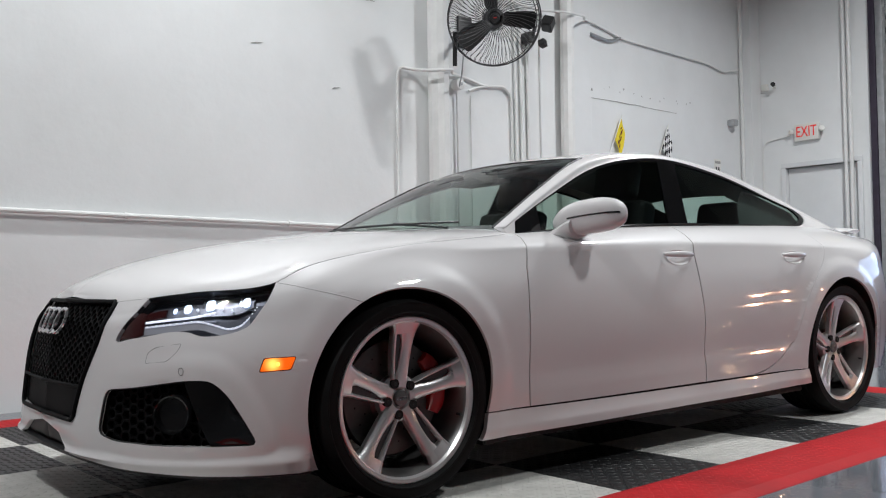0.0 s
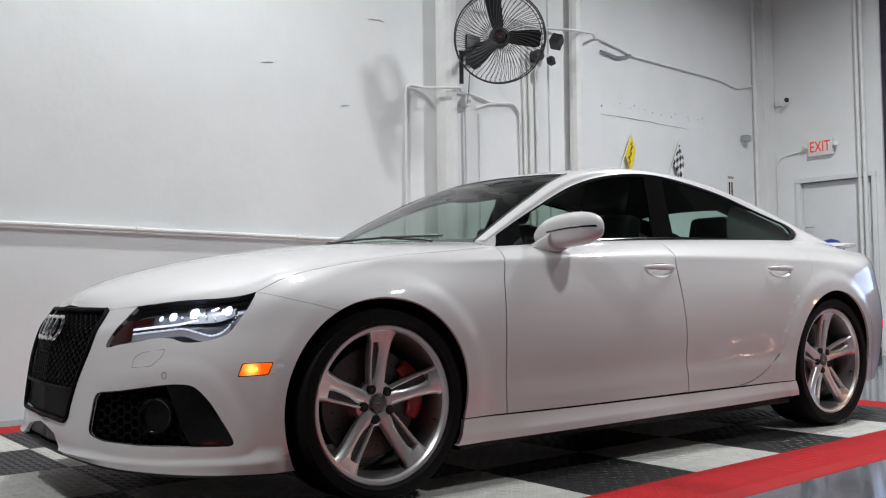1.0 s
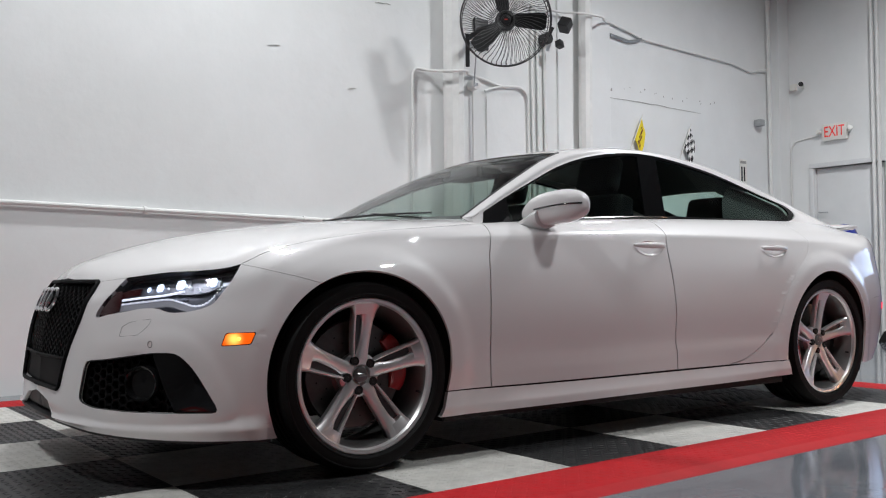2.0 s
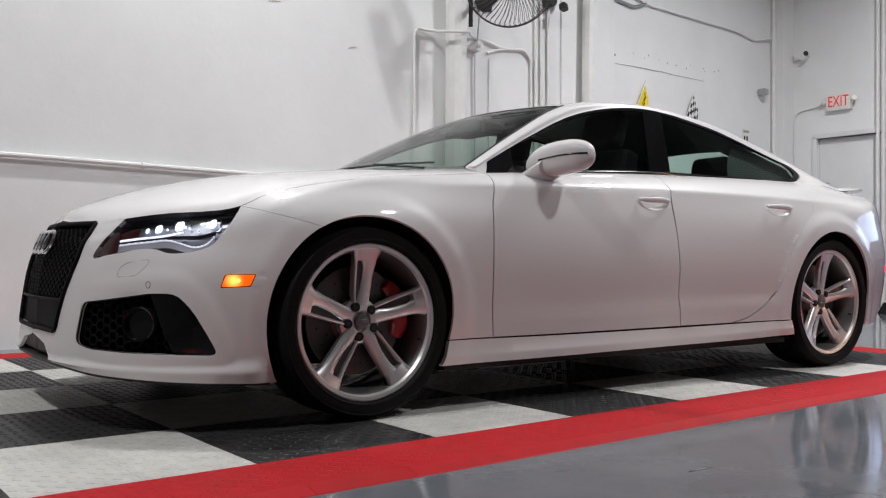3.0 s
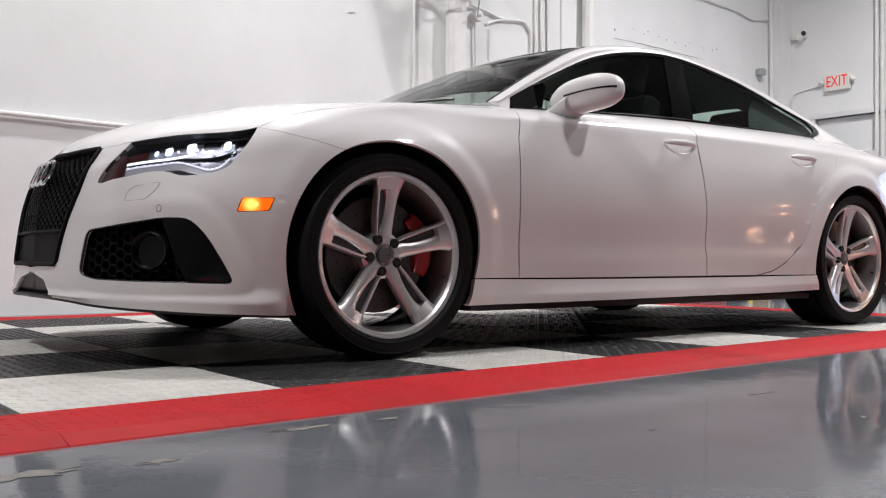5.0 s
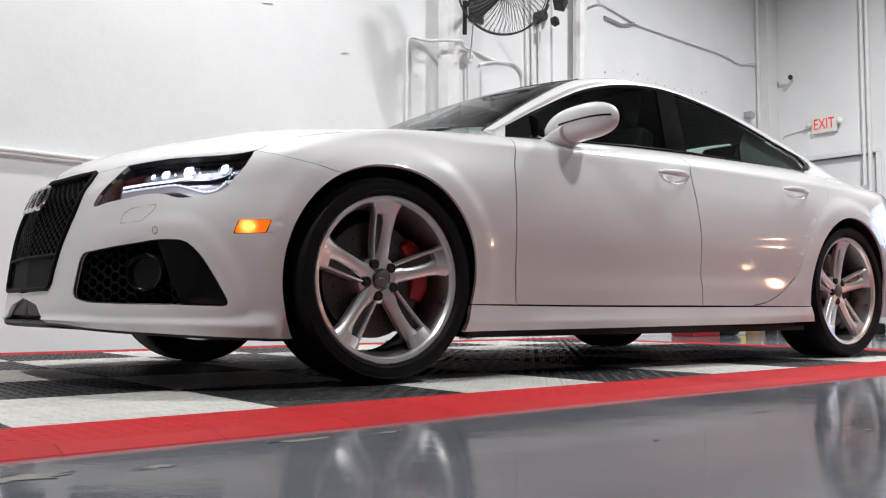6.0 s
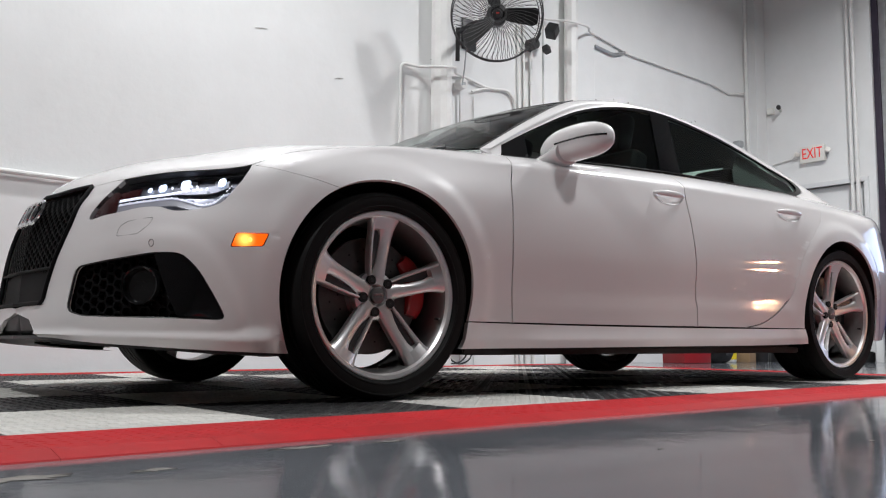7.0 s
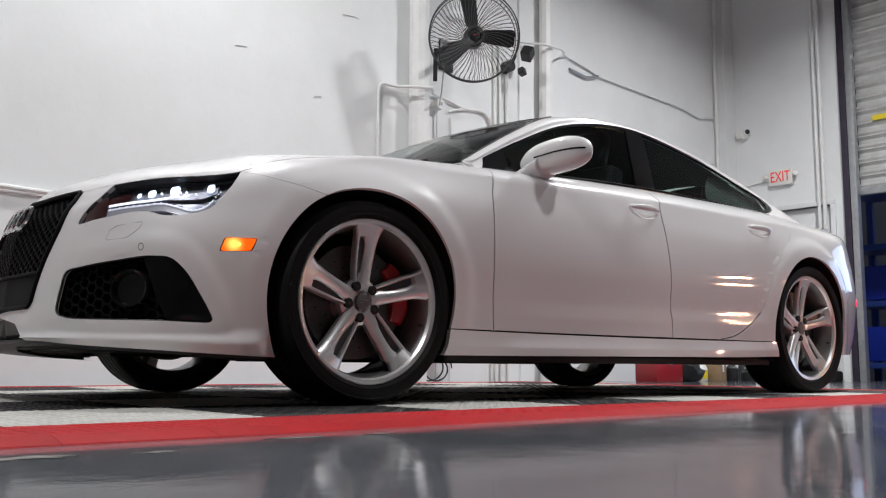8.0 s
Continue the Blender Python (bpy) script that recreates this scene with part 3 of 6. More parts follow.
def bumper():
    run = stitch([(-1.62, level(-1.62, .287)), (-1.62, level(-1.62, .302))], at_z([(-1.50, .308), (-1.40, .315)]), seam(GRILLE[::-1], 0.012), edge_top(-1.18, -1.0, 8), seam(LAMP_LOW[::-1], 0.0),
                 [(p[0] - GAP * .4, p[1]) for p in seam(BUMPER_SEAM)], arc(AF, SEAM_ANGLE, 211), line((-.345, 0), (-1.325, 0)), at_z([(-1.365, .222), (-1.44, .262)]), line((-1.44, level(-1.44, .262)), (-1.62, level(-1.62, .287))))
    return patch(bumper_surface, run, 0.014, 0.07, 0.014, holes=[at_z(INTAKE), at_z(MARKER)])


def fender():
    a1 = arc_angle(AF, .363, .266)
    run = stitch(edge_top(TIP, .640), seam(DOOR_FRONT, -GAP), line((.583, level(.583, .268)), (.365, level(.365, .268))), arc(AF, a1, SEAM_ANGLE), [(p[0] + GAP * .4, p[1] + .005) for p in seam(BUMPER_SEAM)[::-1]])
    return patch(body, run, 0.018, 0.07, 0.012)


SILL_TOP = 0.264


def front_door():
    run = stitch(edge_top(.65, 1.70 - GAP), seam(DOOR_MIDDLE, -GAP), line((1.699, level(1.699, .268)), (.590, level(.590, .268))), seam(DOOR_FRONT, GAP)[::-1])
    return patch(body, run, 0.03, 0.12, 0.012, holes=[handle_hole(1.54)])


def rear_seam(side):
    """The rear door's joint, tight along the arch and open along the sill; side -1: the door's edge, 1: the wing's."""
    return [(s + side * (.0026 if w < 1.5 else .0006), w - side * (.014 if w < 1.5 else 0)) for s, w in seam(DOOR_REAR)]


def rear_door():
    run = stitch(edge_top(1.70 + GAP, 2.84 - GAP), rear_seam(-1), line((2.08, level(2.08, .268)), (1.707, level(1.707, .268))), seam(DOOR_MIDDLE, GAP)[::-1])
    return patch(body, run, 0.02, 0.07, 0.012, holes=[handle_hole(2.475)])


def handle_hole(s):
    return [(s + 0.085 * math.cos(a), level(s, .838) + 0.19 * math.sin(a)) for a in (2 * math.pi * k / 24 for k in range(24))]


def quarter():
    a0, a1 = arc_angle(AR, 3.278, .45), arc_angle(AR, 2.53, .265)
    a1 = a1 + 360 if a1 < 0 else a1
    run = stitch(edge_top(2.84 + GAP, 4.75, 40), line((4.75, 5), (4.75, level(4.75, .60))), line((4.75, level(4.75, .60)), (3.45, level(3.45, .58))), line((3.45, level(3.45, .58)), (3.29, level(3.29, .45))),
                 arc(AR, a0, a1, 36), line((2.52, level(2.52, .268)), (2.09, level(2.09, .268))), rear_seam(1)[::-1])
    return patch(body, run, 0.02, 0.07, 0.012)


def rear_bumper():
    a0, a1 = arc_angle(AR, 3.25, .22), arc_angle(AR, 3.278, .445)
    run = stitch(line((4.75, 0), (4.75, level(4.75, .599))), line((4.75, level(4.75, .599)), (3.450, level(3.450, .579))), line((3.450, level(3.450, .579)), (3.291, level(3.291, .449))), arc(AR, a1, a0, 10), line((3.26, 0), (4.75, 0)))
    return patch(body, run, 0.035, 0.15, 0.012)


def side_skirt():
    a0, a1 = arc_angle(AF, .363, SILL_TOP), arc_angle(AF, .30, .172)
    b0, b1 = 360 + arc_angle(AR, 2.60, .185) if arc_angle(AR, 2.60, .185) < 0 else 0, 360 + arc_angle(AR, 2.53, SILL_TOP)
    run = stitch(line((.365, level(.365, SILL_TOP)), (2.53, level(2.53, SILL_TOP))), arc(AR, b1, b0, 8), line((2.58, 0), (.335, 0)), arc(AF, a1, a0, 8))
    return patch(lambda s, w: body(s, w) + np.stack([0 * s, -0.018 * np.clip((1.0 - w) * 1.6, 0, 1), 0 * s], axis=1), run, 0.02, 0.08, 0.02)


both("front_bumper", bumper, CAR_WHITE, car)
both("front_wing", fender, CAR_WHITE, car)
both("front_door", front_door, CAR_WHITE, car)
both("rear_door", rear_door, CAR_WHITE, car)
both("rear_wing", quarter, CAR_WHITE, car)
both("rear_bumper", rear_bumper, CAR_WHITE, car)
both("side_skirt", side_skirt, CAR_WHITE, car)

bm = patch(bonnet, stitch(line((-1.62, 0.004), (0.66, 0.004), 0.03), line((0.66, 0.004), (0.66, 1), 0.03), line((0.66, 1), (-1.62, 1), 0.05), line((-1.62, 1), (-1.62, 0.004))), 0.03, 0.04)
m2 = mirrored(bm.copy())
me_tmp = bpy.data.meshes.new("bonnet_half")
m2.to_mesh(me_tmp)
m2.free()
bm.from_mesh(me_tmp)
bpy.data.meshes.remove(me_tmp)
bmesh.ops.remove_doubles(bm, verts=bm.verts[:], dist=0.0015)
part("bonnet", bm, CAR_WHITE, car)

# dark inner shell behind the joints
def inner_shell():
    run = stitch(edge_top(-1.15, 4.6, 90, 4.95), [(4.6, 0.2)], line((4.6, 0.2), (3.26, .2)), arc(AR, -25, 205, 30, 0.035), line((2.56, .2), (.33, .2)), arc(AF, -25, 205, 30, 0.035), line((-.36, .2), (-.50, .2)), [(-.50, 4.6), (-1.15, 4.8)])
    return patch(body, run, 0.06, 0.25, 0.0, lift=-0.022)


both("inner_shell", inner_shell, SEAM_BLACK, car)

# ---- windows, roof and pillars ----


def upper_run(a, b, w, n=40):
    return [(g, w) for g in np.linspace(a, b, n)]


def window_outline(g0, g1, lo, hi, slant0=0.0, slant1=0.0):
    """Between two pillars; slant: how far the pillar leans from foot to head."""
    return stitch([(g, lo) for g in np.linspace(g0, g1, 24)], line((g1, lo), (g1 + slant1, hi)), [(g, hi) for g in np.linspace(g1 + slant1, g0 + slant0, 24)], line((g0 + slant0, hi), (g0, lo)))


def side_front_glass():
    return patch(upper, window_outline(.80, 1.715, .05, .955, 0.02, .085), 0.04, 0.1, 0.004, lift=-0.006)


def side_rear_glass():
    return patch(upper, stitch([(g, .05) for g in np.linspace(1.86, 2.81, 24)], curve2([(2.81, .05), (2.955, .14), (3.045, .45), (3.045, .78), (2.99, .955)], closed=False), [(g, .955) for g in np.linspace(2.99, 1.93, 24)], line((1.93, .955), (1.86, .05))), 0.04, 0.1, 0.004, lift=-0.006)


def window_frame():
    """Gloss black frame round both side windows, with the middle pillar."""
    outer = stitch([(g, 0.0) for g in np.linspace(.665, 2.83, 60)], curve2([(2.83, 0.0), (2.985, .09), (3.085, .42), (3.095, .80), (3.04, 1.0)], closed=False), [(g, 1.0) for g in np.linspace(3.04, .70, 60)], line((.70, 1.0), (.665, 0.0)))
    f = stitch(window_outline(.82, 1.71, .055, .95, 0.02, .085))
    r = stitch([(g, .055) for g in np.linspace(1.865, 2.80, 24)], curve2([(2.80, .055), (2.945, .145), (3.035, .45), (3.035, .77), (2.98, .95)], closed=False), [(g, .95) for g in np.linspace(2.98, 1.935, 24)], line((1.935, .95), (1.865, .055)))
    return patch(upper, outer, 0.04, 0.1, 0.01, lift=0.001, holes=[f, r])


def roof_side():
    """Painted pillar, roof rail and rear shoulder in one sweep."""
    run = stitch(upper_run(.62, 1.32, 2.0, 24), upper_run(1.32, 2.72, 2.12, 30), line((2.72, 2.12), (2.95, 2.25)), upper_run(2.95, 3.70, 2.25, 20), line((3.70, 2.25), (3.72, 4.0)), upper_run(3.72, 3.97, 4.0, 6), line((3.97, 4.0), (3.97, 0.0)),
                 upper_run(3.97, 2.845, 0.0, 24), curve2([(2.845, 0.0), (3.0, .085), (3.1, .42), (3.11, .81), (3.05, 1.012)], closed=False), upper_run(3.05, .705, 1.012, 60), line((.705, 1.012), (.66, .0)), [(.62, 0.0)])
    return patch(upper, run, 0.03, 0.08, 0.008)


def half_to_whole(bm):
    m = mirrored(bm.copy())
    me = bpy.data.meshes.new("half")
    m.to_mesh(me)
    m.free()
    bm.from_mesh(me)
    bpy.data.meshes.remove(me)
    bmesh.ops.remove_doubles(bm, verts=bm.verts[:], dist=0.0012)
    return bm


both("side_window", side_front_glass, GLASS_DARK, car, "front side window, glass darkened for the dim cabin")
both("rear_side_window", side_rear_glass, GLASS_SIDE, car, "dark tinted rear side window")
both("window_frame", window_frame, GLOSS_BLACK, car, "gloss black window surround")
both("roof_side", roof_side, CAR_WHITE, car)
part("roof", half_to_whole(patch(upper, stitch(upper_run(1.32, 2.72, 2.125, 40), line((2.72, 2.125), (2.72, 4.0)), upper_run(2.72, 1.32, 4.0, 40), line((1.32, 4.0), (1.32, 2.125))), 0.03, 0.08)), CAR_WHITE, car)
part("windscreen", half_to_whole(patch(upper, stitch(upper_run(.64, 1.315, 2.02, 30), line((1.315, 2.02), (1.315, 4.0)), upper_run(1.315, .64, 4.0, 30), line((.64, 4.0), (.64, 2.02))), 0.03, 0.08, lift=-0.004)), GLASS_FRONT, car, "clear greenish windscreen")
part("windscreen_band", half_to_whole(patch(upper, stitch(upper_run(1.255, 1.305, 2.16, 4), line((1.305, 2.16), (1.305, 4.0)), upper_run(1.305, 1.265, 4.0, 4), line((1.265, 4.0), (1.255, 2.16))), 0.02, 0.08, lift=-0.014)), SATIN_BLACK, car, "black band along the top of the windscreen")
part("rear_window", half_to_whole(patch(upper, stitch(upper_run(2.735, 2.95, 2.14, 8), upper_run(2.95, 3.70, 2.27, 20), line((3.70, 2.27), (3.70, 4.0)), upper_run(3.70, 2.735, 4.0, 24), line((2.735, 4.0), (2.735, 2.14))), 0.04, 0.1, lift=-0.004)), GLASS_SIDE, car, "dark rear window")
# seals beside the windscreen, and belt moulding under the side windows
def seal(points, r):
    return tube(bmesh.new(), points, r, 6)


both("windscreen_seal", lambda: seal([Vector(p) for p in upper(np.linspace(.62, 1.32, 30), np.full(30, 2.01))], 0.005), SATIN_BLACK, car)
both("belt_moulding", lambda: seal([Vector(p) + Vector((0, -0.002, 0.0)) for p in upper(np.linspace(.69, 2.85, 50), np.full(50, 0.035))], 0.006), GLOSS_BLACK, car, "black moulding below the side windows")


def cowl():
    """Black scuttle panel and wipers at the foot of the windscreen."""
    bm = bmesh.new()
    n = 24
    rows = []
    for k in range(n + 1):
        v = k / n
        a = Vector(bonnet(np.array([0.655]), np.array([v]))[0])
        b = Vector(upper(np.array([.66]), np.array([2.0 + 2.0 * v]))[0])
        rows.append([bm.verts.new(a + Vector((0.0, 0, -0.03))), bm.verts.new(b + Vector((0.06, 0, -0.01)))])
    for p, q in zip(rows, rows[1:]):
        bm.faces.new((p[0], p[1], q[1], q[0]))
    return bm


part("scuttle", half_to_whole(cowl()), SATIN_BLACK, car, "black scuttle below the windscreen")
for y0, y1 in ((-0.52, 0.06), (-0.02, 0.54)):
    bm = bmesh.new()
    pts = []
    for k in range(9):
        y = y0 + (y1 - y0) * k / 8
        w = 4.0 - 2.0 * min(0.97, abs(y) / 0.68)
        p = Vector(upper(np.array([.66]), np.array([w]))[0])
        pts.append(Vector((p.x, y, p.z + 0.006)))
    tube(bm, pts, 0.005, 6)
    tube(bm, [pts[0] + Vector((-.02, .05, -.02)), pts[4] + Vector((-.01, 0, .004))], 0.006, 6)
    part("wiper", bm, SATIN_BLACK, car, "black windscreen wiper")

# ---- wheels: local y points inward, the outer face is at negative y ----
def tyre_mesh():
    prof = [(.282, .115), (.300, .130), (.325, .132), (.342, .118), (.3492, .100), (.350, .068), (.343, .066), (.343, .056), (.350, .054), (.350, .026), (.343, .024), (.343, .014), (.350, .012), (.350, -.018), (.343, -.020), (.343, -.030), (.350, -.032), (.350, -.062), (.343, -.064), (.343, -.072), (.350, -.074), (.3492, -.100), (.342, -.118), (.334, -.128), (.3325, -.1335), (.329, -.1335), (.3275, -.132), (.315, -.1335), (.300, -.131), (.298, -.1325), (.294, -.1315), (.292, -.127), (.285, -.118), (.281, -.105)]
    bm = lathe(bmesh.new(), prof, 96)
    return fix_normals(bm)


def barrel_mesh():
    prof = [(.2655, -.112), (.260, -.098), (.254, -.080), (.248, -.040), (.245, .02), (.250, .08), (.275, .11), (.282, .112), (.284, .11)]
    return fix_normals(lathe(bmesh.new(), prof, 96))


def lip_mesh():
    return fix_normals(lathe(bmesh.new(), [(.281, -.108), (.2845, -.113), (.2835, -.118), (.280, -.1195), (.268, -.1165), (.2655, -.112), (.262, -.104)], 96))


def spoke_mesh():
    """One spoke along +z: two arms that part from the hub, a slot between them, hollowed towards the hub."""
    bm = bmesh.new()
    R = [.040, .060, .085, .110, .140, .170, .200, .225, .245, .268]
    out_l = [-.032, -.034, -.038, -.0420, -.0450, -.0475, -.050, -.052, -.056, -.064]
    out_r = [.030, .030, .0305, .0320, .0340, .0360, .039, .043, .049, .060]
    slot = [None, None, -.0275, -.0295, -.0315, -.0335, -.0355, -.0370, None, None]
    slot_r = [None, None, -.0205, -.0125, -.0085, -.0070, -.0075, -.0150, None, None]
    depth = [-.066, -.068, -.070, -.073, -.077, -.082, -.088, -.094, -.100, -.106]   # y of the outer face

    def arm(lefts, rights, idx, twist):
        cols = []
        for k in idx:
            a, b, y, r = lefts[k], rights[k], depth[k], R[k]
            w = b - a
            m = a + w * (0.5 + twist)
            c = min(0.010, w * 0.28)
            prof = [(a, y + .030), (a, y + .009), (a + c * .25, y + .006), (a + c, y), (m, y - .001), (b - c, y), (b - c * .25, y + .006), (b, y + .009), (b, y + .030)]
            cols.append([bm.verts.new((x, yy, math.sqrt(max(r * r - x * x, 1e-6)))) for x, yy in prof])
        for p, q in zip(cols, cols[1:]):
            for i in range(len(p) - 1):
                bm.faces.new((p[i], p[i + 1], q[i + 1], q[i]))
            bm.faces.new((p[-1], p[0], q[0], q[-1]))
        bm.faces.new(cols[0][::-1])
        bm.faces.new(cols[-1])
    arm(out_l, out_r, [7, 8, 9], 0)
    arm(out_l, out_r, [0, 1], 0)
    arm(out_l, [slot[2]] * 2 + slot[2:8] + [slot[7], slot[7]], [1, 2, 3, 4, 5, 6, 7, 8, 9], 0)
    arm([slot_r[2]] * 2 + slot_r[2:8] + [slot_r[7], slot_r[7]], out_r, [1, 2, 3, 4, 5, 6, 7, 8, 9], 0)
    return fix_normals(bm)


def slot_mesh():
    bm = bmesh.new()
    prism(bm, [(-.027, .075), (-.021, .075), (-.006, .20), (-.012, .230), (-.037, .230), (-.034, .20)], -.058, -.040)
    for v in bm.verts:
        v.co.y = v.co.y - (v.co.z - .075) * 0.10
    return fix_normals(bm)


def hub_mesh():
    return fix_normals(lathe(bmesh.new(), [(.001, -.060), (.034, -.060), (.070, -.058), (.082, -.050), (.082, .01), (.001, .01)], 48))


def cap_mesh():
    return fix_normals(lathe(bmesh.new(), [(.0005, -.0745), (.020, -.0742), (.0265, -.072), (.0285, -.068), (.029, -.055), (.0005, -.055)], 40))


def bolt_mesh():
    return fix_normals(lathe(bmesh.new(), [(.0005, -.0705), (.0055, -.0705), (.0058, -.0715), (.0075, -.0715), (.0078, -.065), (.0005, -.065)], 14))


# black disc on the spoke face that paints in a hole's shade
def bolt_shade_disc():
    return fix_normals(lathe(bmesh.new(), [(.0005, -.0702), (.0158, -.0702), (.0166, -.0696), (.0166, -.055)], 20))


def disc_mesh():
    bm = lathe(bmesh.new(), [(.095, -.012), (.1, -.014), (.198, -.014), (.200, -.012), (.200, .016), (.198, .018), (.1, .018), (.095, .016)], 72, closed=True)
    lathe(bm, [(.001, -.03), (.06, -.03), (.085, -.02), (.097, -.012), (.097, .01), (.001, .01)], 48)
    return fix_normals(bm)


def hole_mesh():
    bm = bmesh.new()
    bmesh.ops.create_circle(bm, cap_ends=True, segments=8, radius=.0035, matrix=pose(0, 0, 0, 90))
    return bm


def caliper_mesh():
    bm = bmesh.new()
    n = 14
    rows = []
    for k in range(n + 1):
        a = radians(-34 + 68 * k / n)
        t = abs(2 * k / n - 1)
        ro, ri = .216 - .012 * t**4, .150 + .010 * t**3
        y = -.046 + .010 * t**3
        ring = []
        for r, h in ((ri, .0), (ri, y + .008), (ri + .006, y), (.5 * (ri + ro), y - .006), (ro - .006, y), (ro, y + .008), (ro + .004, .0), (ro + .004, .05), (ri, .05)):
            ring.append(bm.verts.new((r * math.cos(a), h, r * math.sin(a))))
        rows.append(ring)
    for p, q in zip(rows, rows[1:]):
        for i in range(len(p)):
            bm.faces.new((p[i], p[(i + 1) % len(p)], q[(i + 1) % len(p)], q[i]))
    bm.faces.new(rows[0][::-1])
    bm.faces.new(rows[-1])
    return fix_normals(bm)


def wheel(x, side, turn, caliper_angle):
    """side -1: left. turn: how far the spokes stand round."""
    w = new("wheel")
    w.parent = car
    w["label"] = "five-spoke silver alloy wheel with a low-profile black tyre"
    w.matrix_basis = pose(x, side * 0.795, 0.350, 0, 0, 0 if side < 0 else 180)
    part("tyre", tyre_mesh(), RUBBER, w, "low-profile black tyre")
    part("rim", barrel_mesh(), RIM_SHADED, w, "inner barrel of the rim, grey for its shade")
    part("rim_lip", lip_mesh(), RIM_SILVER, w, "polished silver rim lip")
    part("hub", hub_mesh(), RIM_SILVER, w)
    part("centre_cap", cap_mesh(), CAP_GREY, w, "grey centre cap")
    for k in range(4):
        cx = (k - 1.5) * .0085
        part("cap_ring", tube(bmesh.new(), [(cx + .0056 * math.cos(a), -.0750, .0056 * math.sin(a)) for a in (2 * math.pi * i / 14 for i in range(15))], .0009, 5, False), CHROME, w)
    sm, gm, wm, bm_ = spoke_mesh(), slot_mesh(), bolt_shade_disc(), bolt_mesh()
    first, slot0, shade0, bolt0 = part("spoke", sm, RIM_SILVER, w), part("spoke_slot", gm, RIM_DARK, w, "dark slot in the spoke"), part("bolt_recess", wm, SEAM_BLACK, w, "flat black disc for the shade of a bolt hole"), part("wheel_bolt", bm_, CHROME_DARK, w)
    for k in range(5):
        a = turn + 72 * k
        for ob, extra, rad in ((first, 0, 0), (slot0, 0, 0), (shade0, 44, .057), (bolt0, 44, .057)):
            o = ob if k == 0 else ob.copy()
            if k:
                scene.collection.objects.link(o)
            ang = radians(a + extra)
            o.matrix_basis = pose(rad * math.sin(ang), 0, rad * math.cos(ang), 0, a + extra, 0)
    part("valve", tube(bmesh.new(), [(.232, -.085, -.075), (.236, -.102, -.077)], .005, 8), SATIN_BLACK, w, "black valve cap")
    part("brake_disc", disc_mesh(), DISC_STEEL, w, "steel brake disc")
    # flat black dots give the shade of the drillings; nothing is cut
    drill = part("disc_hole", hole_mesh(), SEAM_BLACK, w)
    for k in range(16):
        for j in range(2):
            o = drill if k == j == 0 else drill.copy()
            if k or j:
                scene.collection.objects.link(o)
            a, r = 2 * math.pi * (k + j * 0.4) / 16, .125 + .034 * j
            o.location = (r * math.cos(a), -.0148, r * math.sin(a))
    c = part("brake_caliper", caliper_mesh(), CALIPER_RED, w, "red brake caliper")
    c.matrix_basis = pose(0, 0, 0, 0, caliper_angle if side < 0 else 180 - caliper_angle, 0)
    return w


CAP_GREY = material("cap_grey", (0.16, 0.16, 0.16), 0.4, metal=0.6)
CHROME_DARK = material("bolt_steel", (0.04, 0.04, 0.042), 0.4, metal=0.5)
wheel(0.0, -1, 2, -12)
wheel(0.0, 1, 20, -12)
wheel(2.915, -1, 2, 168)
wheel(2.915, 1, 30, 168)


# wheel-arch liners and underbody
def liner(spec):
    cx, cz, r = spec
    bm = bmesh.new()
    prev = None
    for k in range(25):
        a = radians(-28 + 236 * k / 24)
        x, z = cx + (r + .016) * math.cos(a), cz + (r + .016) * math.sin(a)
        edge = min(-.80, float(body(np.array([x]), np.array([level(x, max(z, .24))]))[0][1]) + .016)   # just inside the skin
        ring = [bm.verts.new((x, y, z)) for y in (edge, -.52)]
        if prev:
            bm.faces.new((prev[0], prev[1], ring[1], ring[0]))
        prev = ring
    vs = [v for v in bm.verts if abs(v.co.y + .52) < 1e-4]
    bm.faces.new(vs)
    return bm


both("wheel_arch_liner", lambda: liner(AF), UNDERBODY, car, "black wheel-arch liner")
both("wheel_arch_liner", lambda: liner(AR), UNDERBODY, car, "black wheel-arch liner")
bm = bmesh.new()
box(bm, -.70, 3.7, -.50, .50, .175, .21, .01)
box(bm, .42, 2.5, -.86, .86, .170, .205, .01)
box(bm, -.78, -.40, -.60, .60, .185, .215, .01)
box(bm, 3.3, 3.72, -.68, .68, .23, .27, .01)
part("underbody", bm, UNDERBODY, car, "black underbody panels")
both("sill_underside", lambda: new_box(.40, 2.56, -.875, -.70, .146, .176, .008), UNDERBODY, car, "black rail under the sill")


def deflector():
    """Black flap closing the gap between the front wheel arch and the sill."""
    bm = bmesh.new()
    prism(bm, [(.335, .150), (.405, .150), (.405, .250), (.372, .262), (.352, .20)], -.905, -.80)
    bmesh.ops.bevel(bm, geom=bm.edges[:], offset=.006, segments=2, affect="EDGES")
    return fix_normals(bm)


both("arch_flap", deflector, UNDERBODY, car, "black rubber flap behind the wheel")
for x, zc in ((0, .24), (2.915, .26)):
    bm = bmesh.new()
    tube(bm, [(x, -.72, .33), (x, -.35, zc), (x, .35, zc), (x, .72, .33)], .025, 8)
    tube(bm, [(x + .16, -.68, .27), (x + .16, .68, .27)], .02, 8)
    part("axle", bm, UNDERBODY, car, "black suspension arms and axle")

